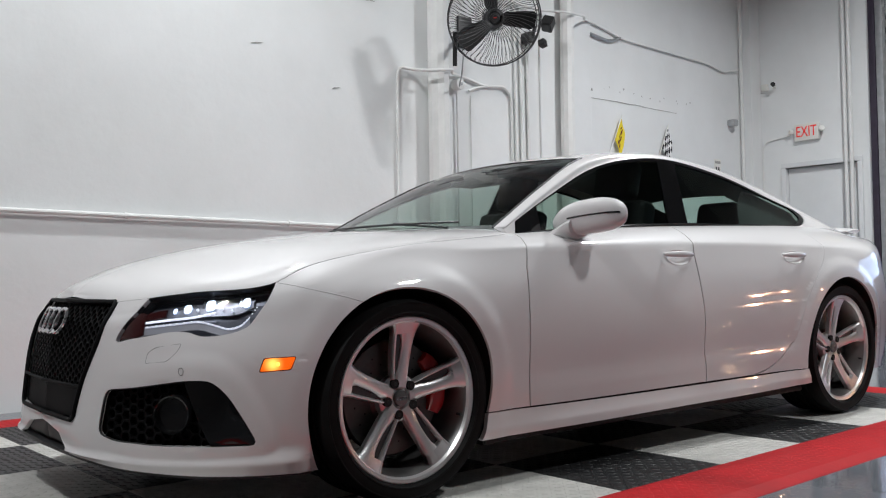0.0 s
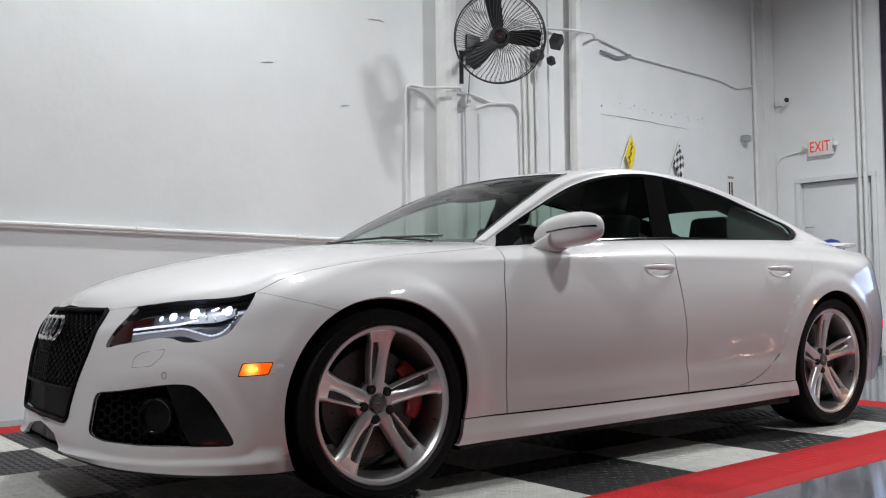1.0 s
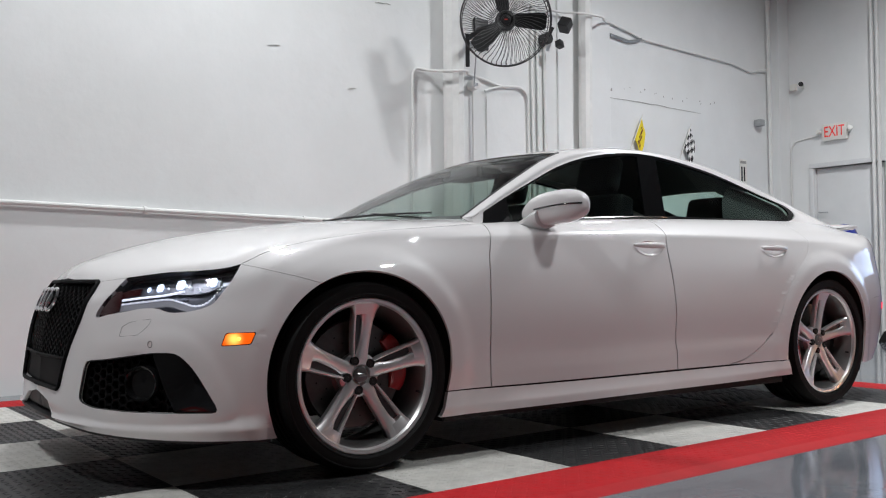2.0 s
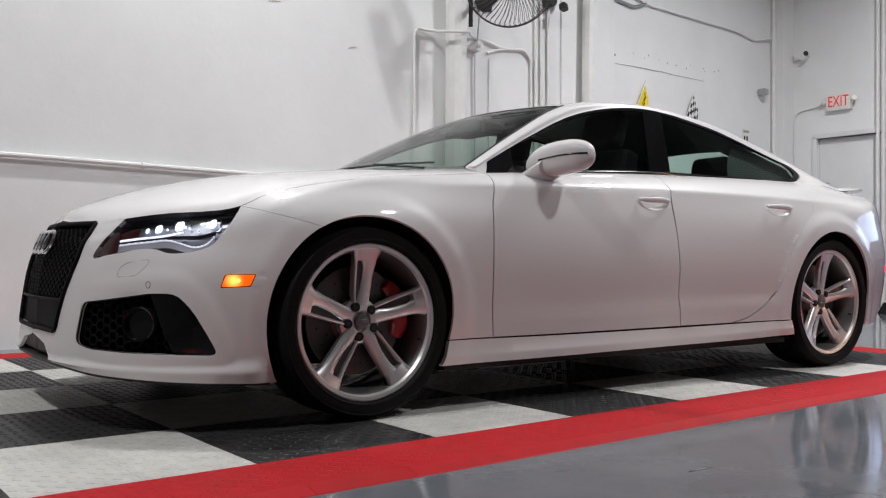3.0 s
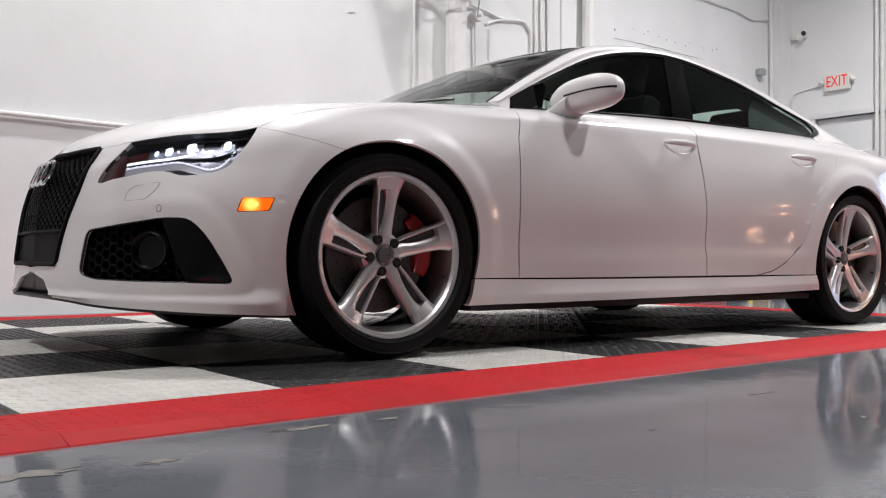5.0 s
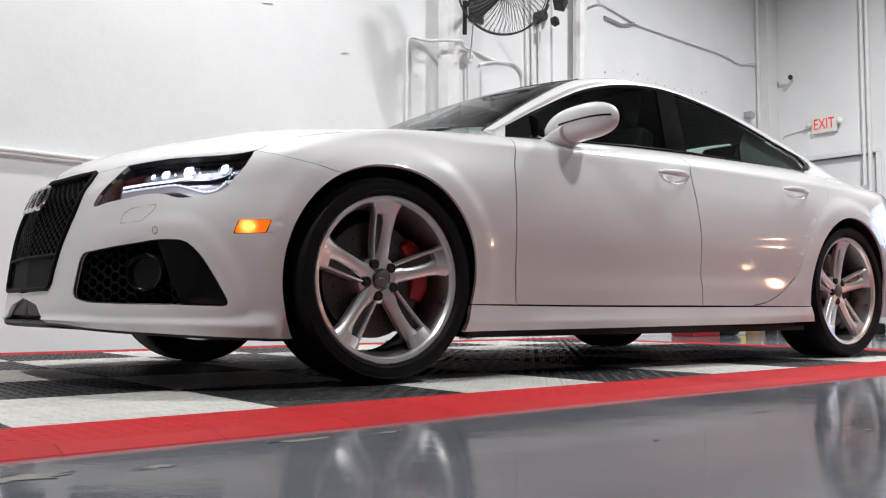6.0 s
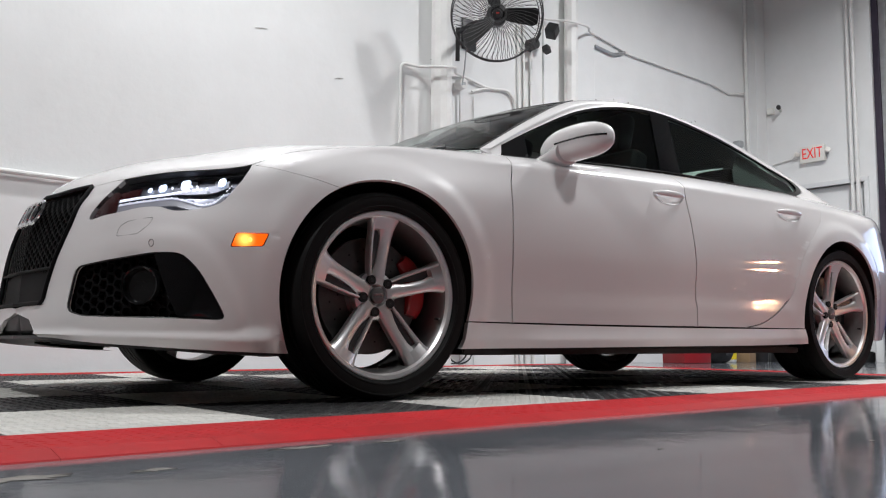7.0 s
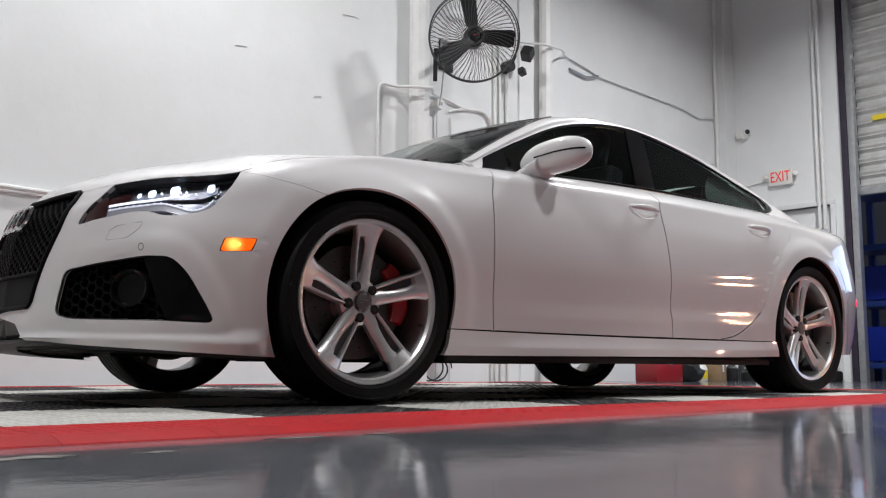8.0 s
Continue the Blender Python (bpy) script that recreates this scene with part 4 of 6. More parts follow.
# ---- grille, intakes, lamps ----
GREY_LINE = material("fine_joint", (0.30, 0.29, 0.285), 0.6)
MESH_BLACK = material("mesh_black", (0.004, 0.004, 0.0045), 0.6, spec=0.12)
LAMP_GREY = material("lamp_housing", (0.15, 0.155, 0.18), 0.28, metal=0.55, vary=0.1, scale=25)
LAMP_SILVER = material("lamp_silver", (0.20, 0.205, 0.23), 0.38, metal=0.5)
LAMP_CHROME = material("lamp_reflector", (0.55, 0.57, 0.62), 0.15, metal=1.0)
RED_DARK = material("reflex_dark_red", (0.05, 0.009, 0.009), 0.15, coat=0.5)


def on_surface(surf, pts, lift):
    uv = np.array(pts, float)
    P, N = points_normals(surf, uv[:, 0], uv[:, 1])
    return [Vector(p + n * lift) for p, n in zip(P, N)]


def out_normal(surf, u, v):
    P, N = points_normals(surf, np.array([u]), np.array([v]))
    return Vector(P[0]), Vector(N[0])


_, n_test = out_normal(body, 1.5, 2.5)
OUT = -1.0 if n_test.y > 0 else 1.0       # sign that points out of the body


def honeycomb(region, cell, bar, depth, z0, aspect=1.0):
    """Six-sided struts inside a region of the body given in (s, z)."""
    bm = bmesh.new()
    ss, zs = [p[0] for p in region], [p[1] for p in region]
    dx, dz = cell * 1.5 * aspect, cell * math.sqrt(3) / 2
    done = set()
    for i in range(int((max(ss) - min(ss)) / dx) + 3):
        for j in range(int((max(zs) - min(zs)) / (2 * dz)) + 3):
            cs, cz = min(ss) + i * dx, min(zs) + 2 * dz * (j + (0.5 if i % 2 else 0))
            corners = [(cs + cell * aspect * math.cos(k * math.pi / 3), cz + cell * math.sin(k * math.pi / 3)) for k in range(6)]
            for k in range(6):
                a, b = corners[k], corners[(k + 1) % 6]
                key = (round((a[0] + b[0]) * 500), round((a[1] + b[1]) * 500))
                if key in done:
                    continue
                mid = np.array([[(a[0] + b[0]) / 2, (a[1] + b[1]) / 2]])
                if not inside(region, mid)[0]:
                    continue
                done.add(key)
                uv = [(p[0], level(p[0], p[1])) for p in (a, b)]
                (p, q) = on_surface(body, uv, z0 * OUT)
                _, n = out_normal(body, uv[0][0], uv[0][1])
                n = n * OUT
                d = (q - p).normalized()
                side = n.cross(d).normalized() * bar
                vs = [bm.verts.new(x) for x in (p + side, p - side, p - side * 1.6 - n * depth, p + side * 1.6 - n * depth, q + side, q - side, q - side * 1.6 - n * depth, q + side * 1.6 - n * depth)]
                for f in ((0, 1, 5, 4), (1, 2, 6, 5), (3, 0, 4, 7)):
                    bm.faces.new([vs[x] for x in f])
    return fix_normals(bm)


GR_TOP, GR_LOW = 0.694, 0.318
grille_side = curve2(GRILLE, closed=False, steps=5)
grille_region = [(-1.62, GR_TOP + .004)] + grille_side + [(-1.45, GR_LOW), (-1.62, GR_LOW - .006)]
both("grille_backing", lambda: patch(body, stitch(line((-1.62, level(-1.62, GR_TOP)), (-1.185, level(-1.185, GR_TOP))), at_z([(s + .015, z) for s, z in grille_side]), line((-1.31, level(-1.31, GR_LOW)), (-1.62, level(-1.62, GR_LOW - .01)))), 0.04, .2, lift=-.045 * OUT), SEAM_BLACK, car)
both("grille_mesh", lambda: honeycomb(grille_region, .0165, .0028, .022, -.010), MESH_BLACK, car, "gloss black honeycomb grille")


def grille_rim():
    pts = [(-1.62, level(-1.62, GR_TOP + .008))] + [(s, level(s, GR_TOP + .006)) for s in np.linspace(-1.58, -1.20, 12)] + at_z(grille_side) + [(s, level(s, GR_LOW - .004)) for s in np.linspace(-1.33, -1.62, 10)]
    P = on_surface(body, pts, .002 * OUT)
    bm = tube(bmesh.new(), P, .008, 8)
    return bm


both("grille_frame", grille_rim, MESH_BLACK, car, "gloss black grille frame")
both("grille_bar", lambda: tube(bmesh.new(), on_surface(body, [(s, level(s, .425)) for s in np.linspace(-1.278, -1.62, 10)], .003 * OUT), .006, 8), MESH_BLACK, car, "black bar across the grille")
both("grille_plate", lambda: patch(body, at_z([(-1.62, .422), (-1.45, .422), (-1.278, .422)] + [p for p in grille_side if p[1] < .42] + [(-1.45, GR_LOW), (-1.62, GR_LOW - .006)]), .03, .15, lift=-.010 * OUT), MESH_BLACK, car, "black plate across the lower grille")
# badge of four plain rings on the grille
for k in range(4):
    bm = bmesh.new()
    y = (k - 1.5) * 0.062
    n = 28
    pts = []
    for i in range(n + 1):
        a = 2 * math.pi * i / n
        yy, zz = y + .041 * math.cos(a), .634 + .041 * math.sin(a)
        pts.append(Vector((-.914 + .42 * yy * yy + (zz - .634) * .42, yy, zz)))
    tube(bm, pts, .0065, 8, False)
    part("badge_ring", bm, CHROME, car, "chrome badge ring on the grille")

# front lip and lower opening
both("lip_backing", lambda: patch(body, stitch(line((-1.62, level(-1.62, .295)), (-1.45, level(-1.45, .272))), at_z([(-1.37, .235), (-1.31, .20)]), line((-1.31, 0.02), (-1.62, 0.02))), .04, .2, lift=-.014 * OUT), SATIN_BLACK, car, "satin black lower front panel")


def lip_blade():
    P = [Vector(p) for p in body(np.linspace(-1.62, -.37, 40), np.full(40, 0.0))]
    bm = bmesh.new()
    rows = []
    for k, p in enumerate(P):
        _, n = out_normal(body, -1.62 + (1.25) * k / 39, 0.3)
        n = n * OUT
        n.z = 0
        n.normalize()
        t = 1.0 if k < 30 else (39 - k) / 9
        rows.append([bm.verts.new(p + n * 0.018 * t + Vector((0, 0, .002))), bm.verts.new(p + n * 0.018 * t + Vector((0, 0, -.008))), bm.verts.new(p - n * .12 + Vector((0, 0, -.012)))])
        rows[-1].insert(0, bm.verts.new(p - n * .004 + Vector((0, 0, .006))))
    for a, b in zip(rows, rows[1:]):
        for i in range(3):
            bm.faces.new((a[i], a[i + 1], b[i + 1], b[i]))
    return fix_normals(bm)


both("lip_spoiler", lip_blade, SATIN_BLACK, car, "black front lip spoiler")

# side air intake with mesh, sensor drum and blade
both("intake_backing", lambda: patch(body, at_z(rounded([(-1.24, .47), (-.64, .50), (-.50, .225), (-1.24, .235)], .02)), .04, .2, lift=-.05 * OUT), SEAM_BLACK, car)
both("intake_mesh", lambda: honeycomb([(-1.14, .425), (-1.0, .437), (-.785, .46), (-.735, .262), (-1.08, .268), (-1.155, .288)], .020, .003, .02, -.02, 1.15), MESH_BLACK, car, "black honeycomb intake mesh")


def intake_blade():
    quad = [(-.785, .458), (-.70, .458), (-.655, .412), (-.605, .32), (-.575, .262), (-.725, .264), (-.752, .34)]
    return patch(body, at_z(rounded(quad, .012, 3)), .02, .1, .03, lift=.006 * OUT)


both("intake_blade", intake_blade, GLOSS_BLACK, car, "gloss black air deflector blade")


def drum():
    p, n = out_normal(body, -.838, level(-.838, .358))
    n = n * OUT
    m = Matrix.Translation(p - n * .014) @ n.to_track_quat("Z", "Y").to_matrix().to_4x4()
    bm = fix_normals(lathe(bmesh.new(), [(.001, .004), (.046, .006), (.050, .012), (.053, .026), (.058, .028), (.061, .020), (.061, -.02)], 36, "z"))
    bmesh.ops.transform(bm, matrix=m, verts=bm.verts[:])
    return bm


both("radar_drum", drum, GLOSS_BLACK, car, "round gloss black sensor housing")
both("intake_rim", lambda: tube(bmesh.new(), on_surface(bumper_surface, at_z(INTAKE + INTAKE[:1]), -.006 * OUT), .004, 6, False), SATIN_BLACK, car)

# washer cover and parking sensor
WASHER = rounded([(-.945, .512), (-.94, .543), (-.905, .560), (-.80, .572), (-.812, .547), (-.85, .518)], .008, 3)
both("washer_cover", lambda: tube(bmesh.new(), on_surface(bumper_surface, at_z(WASHER + WASHER[:1]), .0002 * OUT), .0009, 5, False), GREY_LINE, car, "painted headlamp washer cover")
def sensor_ring():
    return tube(bmesh.new(), on_surface(bumper_surface, [(-.792 + .0085 * math.cos(a), level(-.792, .489) + .058 * math.sin(a)) for a in (2 * math.pi * k / 20 for k in range(21))], .0004 * OUT), .0014, 5, False)


both("parking_sensor", sensor_ring, GREY_LINE, car, "round parking sensor")

# amber side marker
both("side_marker", lambda: patch(body, at_z(rounded([(-.535, .521), (-.437, .523), (-.455, .486), (-.551, .482)], .007, 3)), .012, .06, .01, lift=.001 * OUT), AMBER, car, "glowing amber side marker lamp")


def marker_bulb():
    p, n = out_normal(body, -.493, level(-.493, .503))
    bm = bmesh.new()
    bmesh.ops.create_icosphere(bm, subdivisions=2, radius=.007)
    m = Matrix.Translation(p + n * OUT * .001) @ (n * OUT).to_track_quat("Z", "Y").to_matrix().to_4x4() @ Matrix.Diagonal((1.0, 1.0, .18, 1))
    bmesh.ops.transform(bm, matrix=m, verts=bm.verts[:])
    return bm


both("marker_bulb", marker_bulb, AMBER_BULB, car, "bright amber bulb")

# headlamps
LAMP_OUT = [(p[0], min(p[1], 4.97)) for p in seam(LAMP_LOW)] + [(s, 4.97) for s in np.linspace(-.995, TIP - .005, 16)]


def lamp_outline():
    return stitch(LAMP_OUT)


both("headlamp_bucket", lambda: patch(body, lamp_outline(), .03, .15, lift=-.042 * OUT), LAMP_GREY, car, "dark grey headlamp housing")


def lamp_wall():
    P = on_surface(body, lamp_outline(), -.002 * OUT)
    Q = on_surface(body, lamp_outline(), -.056 * OUT)
    bm = bmesh.new()
    a, b = [bm.verts.new(p) for p in P], [bm.verts.new(p) for p in Q]
    for k in range(len(a)):
        j = (k + 1) % len(a)
        bm.faces.new((a[k], a[j], b[j], b[k]))
    return fix_normals(bm)


both("headlamp_rim", lamp_wall, SATIN_BLACK, car)


def lamp_strip(pts, width, lift, thick=.006):
    """A band inside the lamp along (s, z) points."""
    C = curve2(pts, closed=False, steps=6)
    up = [(s, z + width / 2) for s, z in C]
    lo = [(s, z - width / 2) for s, z in C][::-1]
    return patch(body, at_z(up + lo), .02, .05, thick, lift=lift * OUT)


DRL = [(-1.05, .620), (-.93, .632), (-.84, .639), (-.758, .645), (-.703, .634), (-.652, .622), (-.612, .631), (-.584, .655), (-.560, .686)]
both("lamp_blade", lambda: lamp_strip([(-1.005, .638), (-.88, .649), (-.78, .657), (-.70, .671)], .005, -.012), LED_DIM, car, "glowing white light guide in the headlamp")
both("lamp_lower_trim", lambda: lamp_strip([(s, z - .012) for s, z in DRL[:-1]], .026, -.018), LED_BAND, car, "pale glowing light band")
both("lamp_upper_trim", lambda: lamp_strip([(-.90, .672), (-.80, .680), (-.70, .680), (-.63, .684), (-.575, .705)], .026, -.030), LAMP_SILVER, car)
both("reflector_red", lambda: lamp_strip([(-1.03, .650), (-.97, .664), (-.90, .672)], .022, -.016), RED_DARK, car, "dark red side reflector")


def led_bead(s, z, r=.0055, lift=-.010):
    p, n = out_normal(body, s, level(s, z))
    bm = bmesh.new()
    bmesh.ops.create_icosphere(bm, subdivisions=1, radius=r)
    bmesh.ops.translate(bm, vec=p + n * OUT * lift, verts=bm.verts[:])
    return bm


both("drl_strip", lambda: lamp_strip([(s, z - .003) for s, z in DRL[:-1]], .005, -.013, .003), LED_STRIP, car, "thin white daytime light strip")
drl_c = curve2(DRL, closed=False, steps=3)
for k in range(1, len(drl_c)):
    s, z = drl_c[k]
    both("drl_bead", lambda: led_bead(s, z - .003, .0024), LED_DIM, car, "small white light bead")


def projector(s, z, r):
    p, n = out_normal(body, s, level(s, z))
    n = (n * OUT + Vector((-.8, 0, 0))).normalized()
    m = Matrix.Translation(p - n * .045) @ n.to_track_quat("Z", "Y").to_matrix().to_4x4()
    bm = fix_normals(lathe(bmesh.new(), [(.001, .004), (r * .6, .004), (r, .022), (r * 1.12, .022), (r * 1.12, -.01)], 20, "z"))
    bmesh.ops.transform(bm, matrix=m, verts=bm.verts[:])
    return bm


def led_cell(s, z, w, h, lift=-.022):
    quad = rounded([(s - w / 2, z - h / 2), (s + w / 2, z - h / 2 + .004), (s + w / 2, z + h / 2 + .004), (s - w / 2, z + h / 2)], .012, 4)
    return patch(body, at_z(quad), .012, .05, .004, lift=lift * OUT)


for s, z, w, h in ((-.868, .681, .016, .015), (-.813, .687, .032, .026), (-.724, .697, .034, .033), (-.598, .704, .026, .031)):
    both("projector", lambda: led_cell(s, z, w * 2.1, h * 1.5, -.034), LAMP_CHROME, car, "silver lamp reflector")
    both("led", lambda: led_cell(s, z, w, h), LED_WHITE, car, "bright white headlamp light")
for s, z in ((-.77, .684), (-.68, .688), (-.645, .680)):
    both("small_led", lambda: led_bead(s, z, .005, -.02), LED_DIM, car)
both("lamp_corner", lambda: patch(body, at_z([(-1.10, .582), (-1.03, .588), (-.985, .600), (-.985, .640), (-1.0, .668), (-1.03, .668), (-1.066, .632)]), .02, .06, .004, lift=-.008 * OUT), RED_DARK, car, "dark red inner corner of the headlamp")
both("headlamp_lens", lambda: patch(body, lamp_outline(), .02, .1, lift=-.002 * OUT), GLASS_LAMP, car, "clear headlamp lens")

# ---- mirrors, handles, tail, interior ----
M_Y0, M_W = -.742, .310


def mirror_section(t):
    """Centre, height and depth of the housing; t from the stalk (0) to the tip (1)."""
    y = M_Y0 - M_W * t
    hgt = .078 * max(0.0, 1 - abs((t - .49) / .525) ** 2.9) ** .5
    dep = .066 * max(0.0, 1 - abs((t - .46) / .55) ** 3.2) ** .5
    zc = .992 + .015 * math.sin(math.pi * min(t, 1) * .5) - .010 * (1 - t) ** 2
    return y, hgt, dep, zc, .925 + .055 * t


def mirror_shell():
    """Rounded housing: wide outboard, thin at the stalk."""
    bm = bmesh.new()
    n, m = 26, 30
    rows = []
    for i in range(n + 1):
        y, hgt, dep, zc, xc = mirror_section(i / n)
        ring = []
        for k in range(m):
            a = 2 * math.pi * k / m
            c, s = math.cos(a), math.sin(a)
            ex = dep * (abs(c) ** .75) * (1 if c > 0 else -1)
            if c > 0:
                ex *= 0.75
            ring.append(bm.verts.new((xc + ex, y, zc + hgt * (abs(s) ** .85) * (1 if s > 0 else -.86))))
        rows.append(ring)
    for p, q in zip(rows, rows[1:]):
        for k in range(m):
            bm.faces.new((p[k], p[(k + 1) % m], q[(k + 1) % m], q[k]))
    for end in (rows[0], rows[-1]):
        tip = bm.verts.new(sum((v.co for v in end), Vector()) / m + Vector((0, -.006 if end is rows[-1] else .006, 0)))
        for k in range(m):
            bm.faces.new((end[k], end[(k + 1) % m], tip))
    bmesh.ops.remove_doubles(bm, verts=bm.verts[:], dist=1e-4)
    return fix_normals(bm)


def mirror_stalk():
    bm = bmesh.new()
    rows = []
    for t in (0, .2, .4, .6, .8, 1):
        y, z, x = -.730 - .120 * t, .905 + .060 * t, .880 + .050 * t
        w, h = .078 - .010 * t, .030 + .018 * t
        rows.append([bm.verts.new((x + w * math.cos(a), y, z + h * math.sin(a))) for a in (2 * math.pi * k / 16 for k in range(16))])
    for p, q in zip(rows, rows[1:]):
        for k in range(16):
            bm.faces.new((p[k], p[(k + 1) % 16], q[(k + 1) % 16], q[k]))
    bm.faces.new(rows[0][::-1])
    bm.faces.new(rows[-1])
    return fix_normals(bm)


def mirror_stripe():
    bm = bmesh.new()
    pts = []
    for k in range(13):
        t = .28 + .70 * k / 12
        y, hgt, dep, zc, xc = mirror_section(t)
        pts.append(Vector((xc - dep * .985, y, zc + .004 + .004 * (t - .3))))
    return tube(bm, pts, .004, 6)


def with_sub(name, bm, mat, subs, label=""):
    for side in (0, 1):
        b = bm() if side == 0 else mirrored(bm())
        p = part(name, b, mat, car, label)
        for sn, sb, sm, sl in subs:
            part(sn, sb() if side == 0 else mirrored(sb()), sm, p, sl)


with_sub("door_mirror", mirror_shell, CAR_WHITE, [
    ("mirror_stalk", mirror_stalk, CAR_WHITE, ""),
    ("indicator_strip", mirror_stripe, GLOSS_BLACK, "thin black indicator strip"),
    ("mirror_glass", lambda: new_box(1.008, 1.014, -.965, -.845, .972, 1.045, .002), CHROME, "mirror glass"),
], "white door mirror housing")


def handle_bar(s):
    def make():
        p, n = out_normal(body, s, level(s, .845))
        y = p.y
        bm = bmesh.new()
        rows = []
        for k in range(13):
            t = k / 12
            x = s - .105 + .21 * t
            bow = math.sin(math.pi * t) ** .5
            th, hh = .005 + .006 * bow, .006 + .008 * bow
            yo = y - .004 - .024 * math.sin(math.pi * t) ** .6
            rows.append([bm.verts.new((x, yo + th * math.cos(a), .852 + hh * math.sin(a))) for a in (2 * math.pi * j / 12 for j in range(12))])
        for a, b in zip(rows, rows[1:]):
            for j in range(12):
                bm.faces.new((a[j], a[(j + 1) % 12], b[(j + 1) % 12], b[j]))
        bm.faces.new(rows[0][::-1])
        bm.faces.new(rows[-1])
        return fix_normals(bm)
    return make


def handle_bowl(s):
    def make():
        w0 = level(s, .838)
        bm = bmesh.new()
        rows = []
        for r, d in ((1.04, -.0005), (.95, .004), (.75, .011), (.4, .016), (.02, .017)):
            ring = on_surface(body, [(s + .085 * r * math.cos(a), w0 + .19 * r * math.sin(a)) for a in (2 * math.pi * k / 24 for k in range(24))], -d * OUT)
            rows.append([bm.verts.new(v) for v in ring])
        for a, b in zip(rows, rows[1:]):
            for j in range(24):
                bm.faces.new((a[j], a[(j + 1) % 24], b[(j + 1) % 24], b[j]))
        return fix_normals(bm)
    return make


for s in (1.54, 2.475):
    with_sub("door_handle", handle_bar(s), CAR_WHITE, [("handle_recess", handle_bowl(s), CAR_WHITE, "")], "white bow door handle")

# tail: boot spoiler, lamps
bm = bmesh.new()
rows = []
for k in range(17):
    y = -.56 + 1.12 * k / 16
    t = 1 - (abs(y) / .56) ** 6
    rows.append([bm.verts.new((x, y, z)) for x, z in ((3.67, 1.012), (3.74, 1.022 + .012 * t), (3.84, 1.028 + .020 * t), (3.855, 1.018 + .016 * t), (3.79, 1.000))])
for a, b in zip(rows, rows[1:]):
    for i in range(5):
        bm.faces.new((a[i], a[(i + 1) % 5], b[(i + 1) % 5], b[i]))
bm.faces.new(rows[0][::-1])
bm.faces.new(rows[-1])
part("boot_spoiler", fix_normals(bm), CAR_WHITE, car, "white boot-lid spoiler")
both("tail_lamp", lambda: patch(body, at_z(rounded([(3.86, .80), (4.45, .81), (4.45, .90), (3.90, .91)], .02, 3)), .03, .1, .01, lift=.003 * OUT), RED_LENS, car, "red tail lamp")
both("rear_reflector", lambda: patch(body, at_z(rounded([(3.70, .505), (3.85, .51), (3.85, .55), (3.70, .545)], .008, 3)), .03, .1, .01, lift=.004 * OUT), RED_GLOW, car, "glowing red rear side marker")
both("exhaust_tip", lambda: shifted(fix_normals(lathe(bmesh.new(), [(.05, 3.72), (.055, 3.86), (.062, 3.86), (.062, 3.68)], 24, "x")), (0, -.52, .30)), CHROME, car, "chrome oval exhaust tip")
# seats and dashboard
def seat_back(x, y, z=.55):
    bm = bmesh.new()
    box(bm, -.06, .06, -.24, .24, .0, .62, .045, 3, pose(x, y, z, 0, 14, 0))
    box(bm, -.05, .05, -.13, .13, .64, .84, .048, 4, pose(x, y, z, 0, 14, 0))
    box(bm, -.50, .02, -.25, .25, -.12, .04, .04, 3, pose(x, y, z - .03, 0, -4, 0))
    return bm


for x, z in ((1.55, .52), (2.42, .345)):
    for y in (-.37, .37):
        part("seat", seat_back(x, y, z), INTERIOR, car, "black car seat with headrest")
bm = bmesh.new()
box(bm, .42, .86, -.66, .66, .70, .905, .06, 3)
box(bm, .62, .84, -.55, -.20, .88, .945, .03, 3)
part("dashboard", bm, INTERIOR, car, "black dashboard")
bm = bmesh.new()
n = 28
tube(bm, [Vector((.96, -.37 + .185 * math.cos(a), .86 + .185 * math.sin(a))) + Vector((.06 * math.sin(a), 0, 0)) for a in (2 * math.pi * k / n for k in range(n + 1))], .016, 8, False)
part("steering_wheel", bm, INTERIOR, car, "black steering wheel")
bm = bmesh.new()
box(bm, .45, 3.2, -.80, .80, .30, .36)
box(bm, 2.78, 3.5, -.60, .60, .80, .95, .04, 3)
box(bm, .50, 2.75, -.80, -.74, .36, .84, .02)
box(bm, .50, 2.75, .74, .80, .36, .84, .02)
part("cabin_floor", bm, INTERIOR, car, "black cabin lining")
part("roof_lining", half_to_whole(patch(upper, stitch(upper_run(1.30, 2.84, 2.0, 30), line((2.84, 2.0), (2.84, 4.0)), upper_run(2.84, 1.30, 4.0, 30), line((1.30, 4.0), (1.30, 2.0))), .06, .15, lift=-.03)), INTERIOR, car, "dark roof lining")
# dark sheet added below the rear glass to cut light seen through it
both("pillar_trim", lambda: patch(upper, stitch(upper_run(2.62, 3.62, 2.12, 16), line((3.62, 2.12), (3.62, 2.85)), upper_run(3.62, 2.80, 2.85, 14), line((2.80, 2.85), (2.62, 2.60)), line((2.62, 2.60), (2.62, 2.12))), .06, .15, lift=-.05), INTERIOR, car, "dark sheet added inside to block the rear window")
both("rear_quarter_trim", lambda: patch(upper, stitch(curve2([(2.40, .06), (2.43, .35), (2.50, .70), (2.64, 1.25)], closed=False), upper_run(2.64, 3.08, 1.25, 12), line((3.08, 1.25), (3.08, .06)), upper_run(3.08, 2.40, .06, 14)), .05, .12, lift=-.035), INTERIOR, car, "dark trim beside the rear window")
part("rear_view_mirror", shifted(new_box(-.02, .02, -.12, .12, -.035, .035, .02, 3), (1.13, 0, 1.255)), SATIN_BLACK, car, "black rear-view mirror")
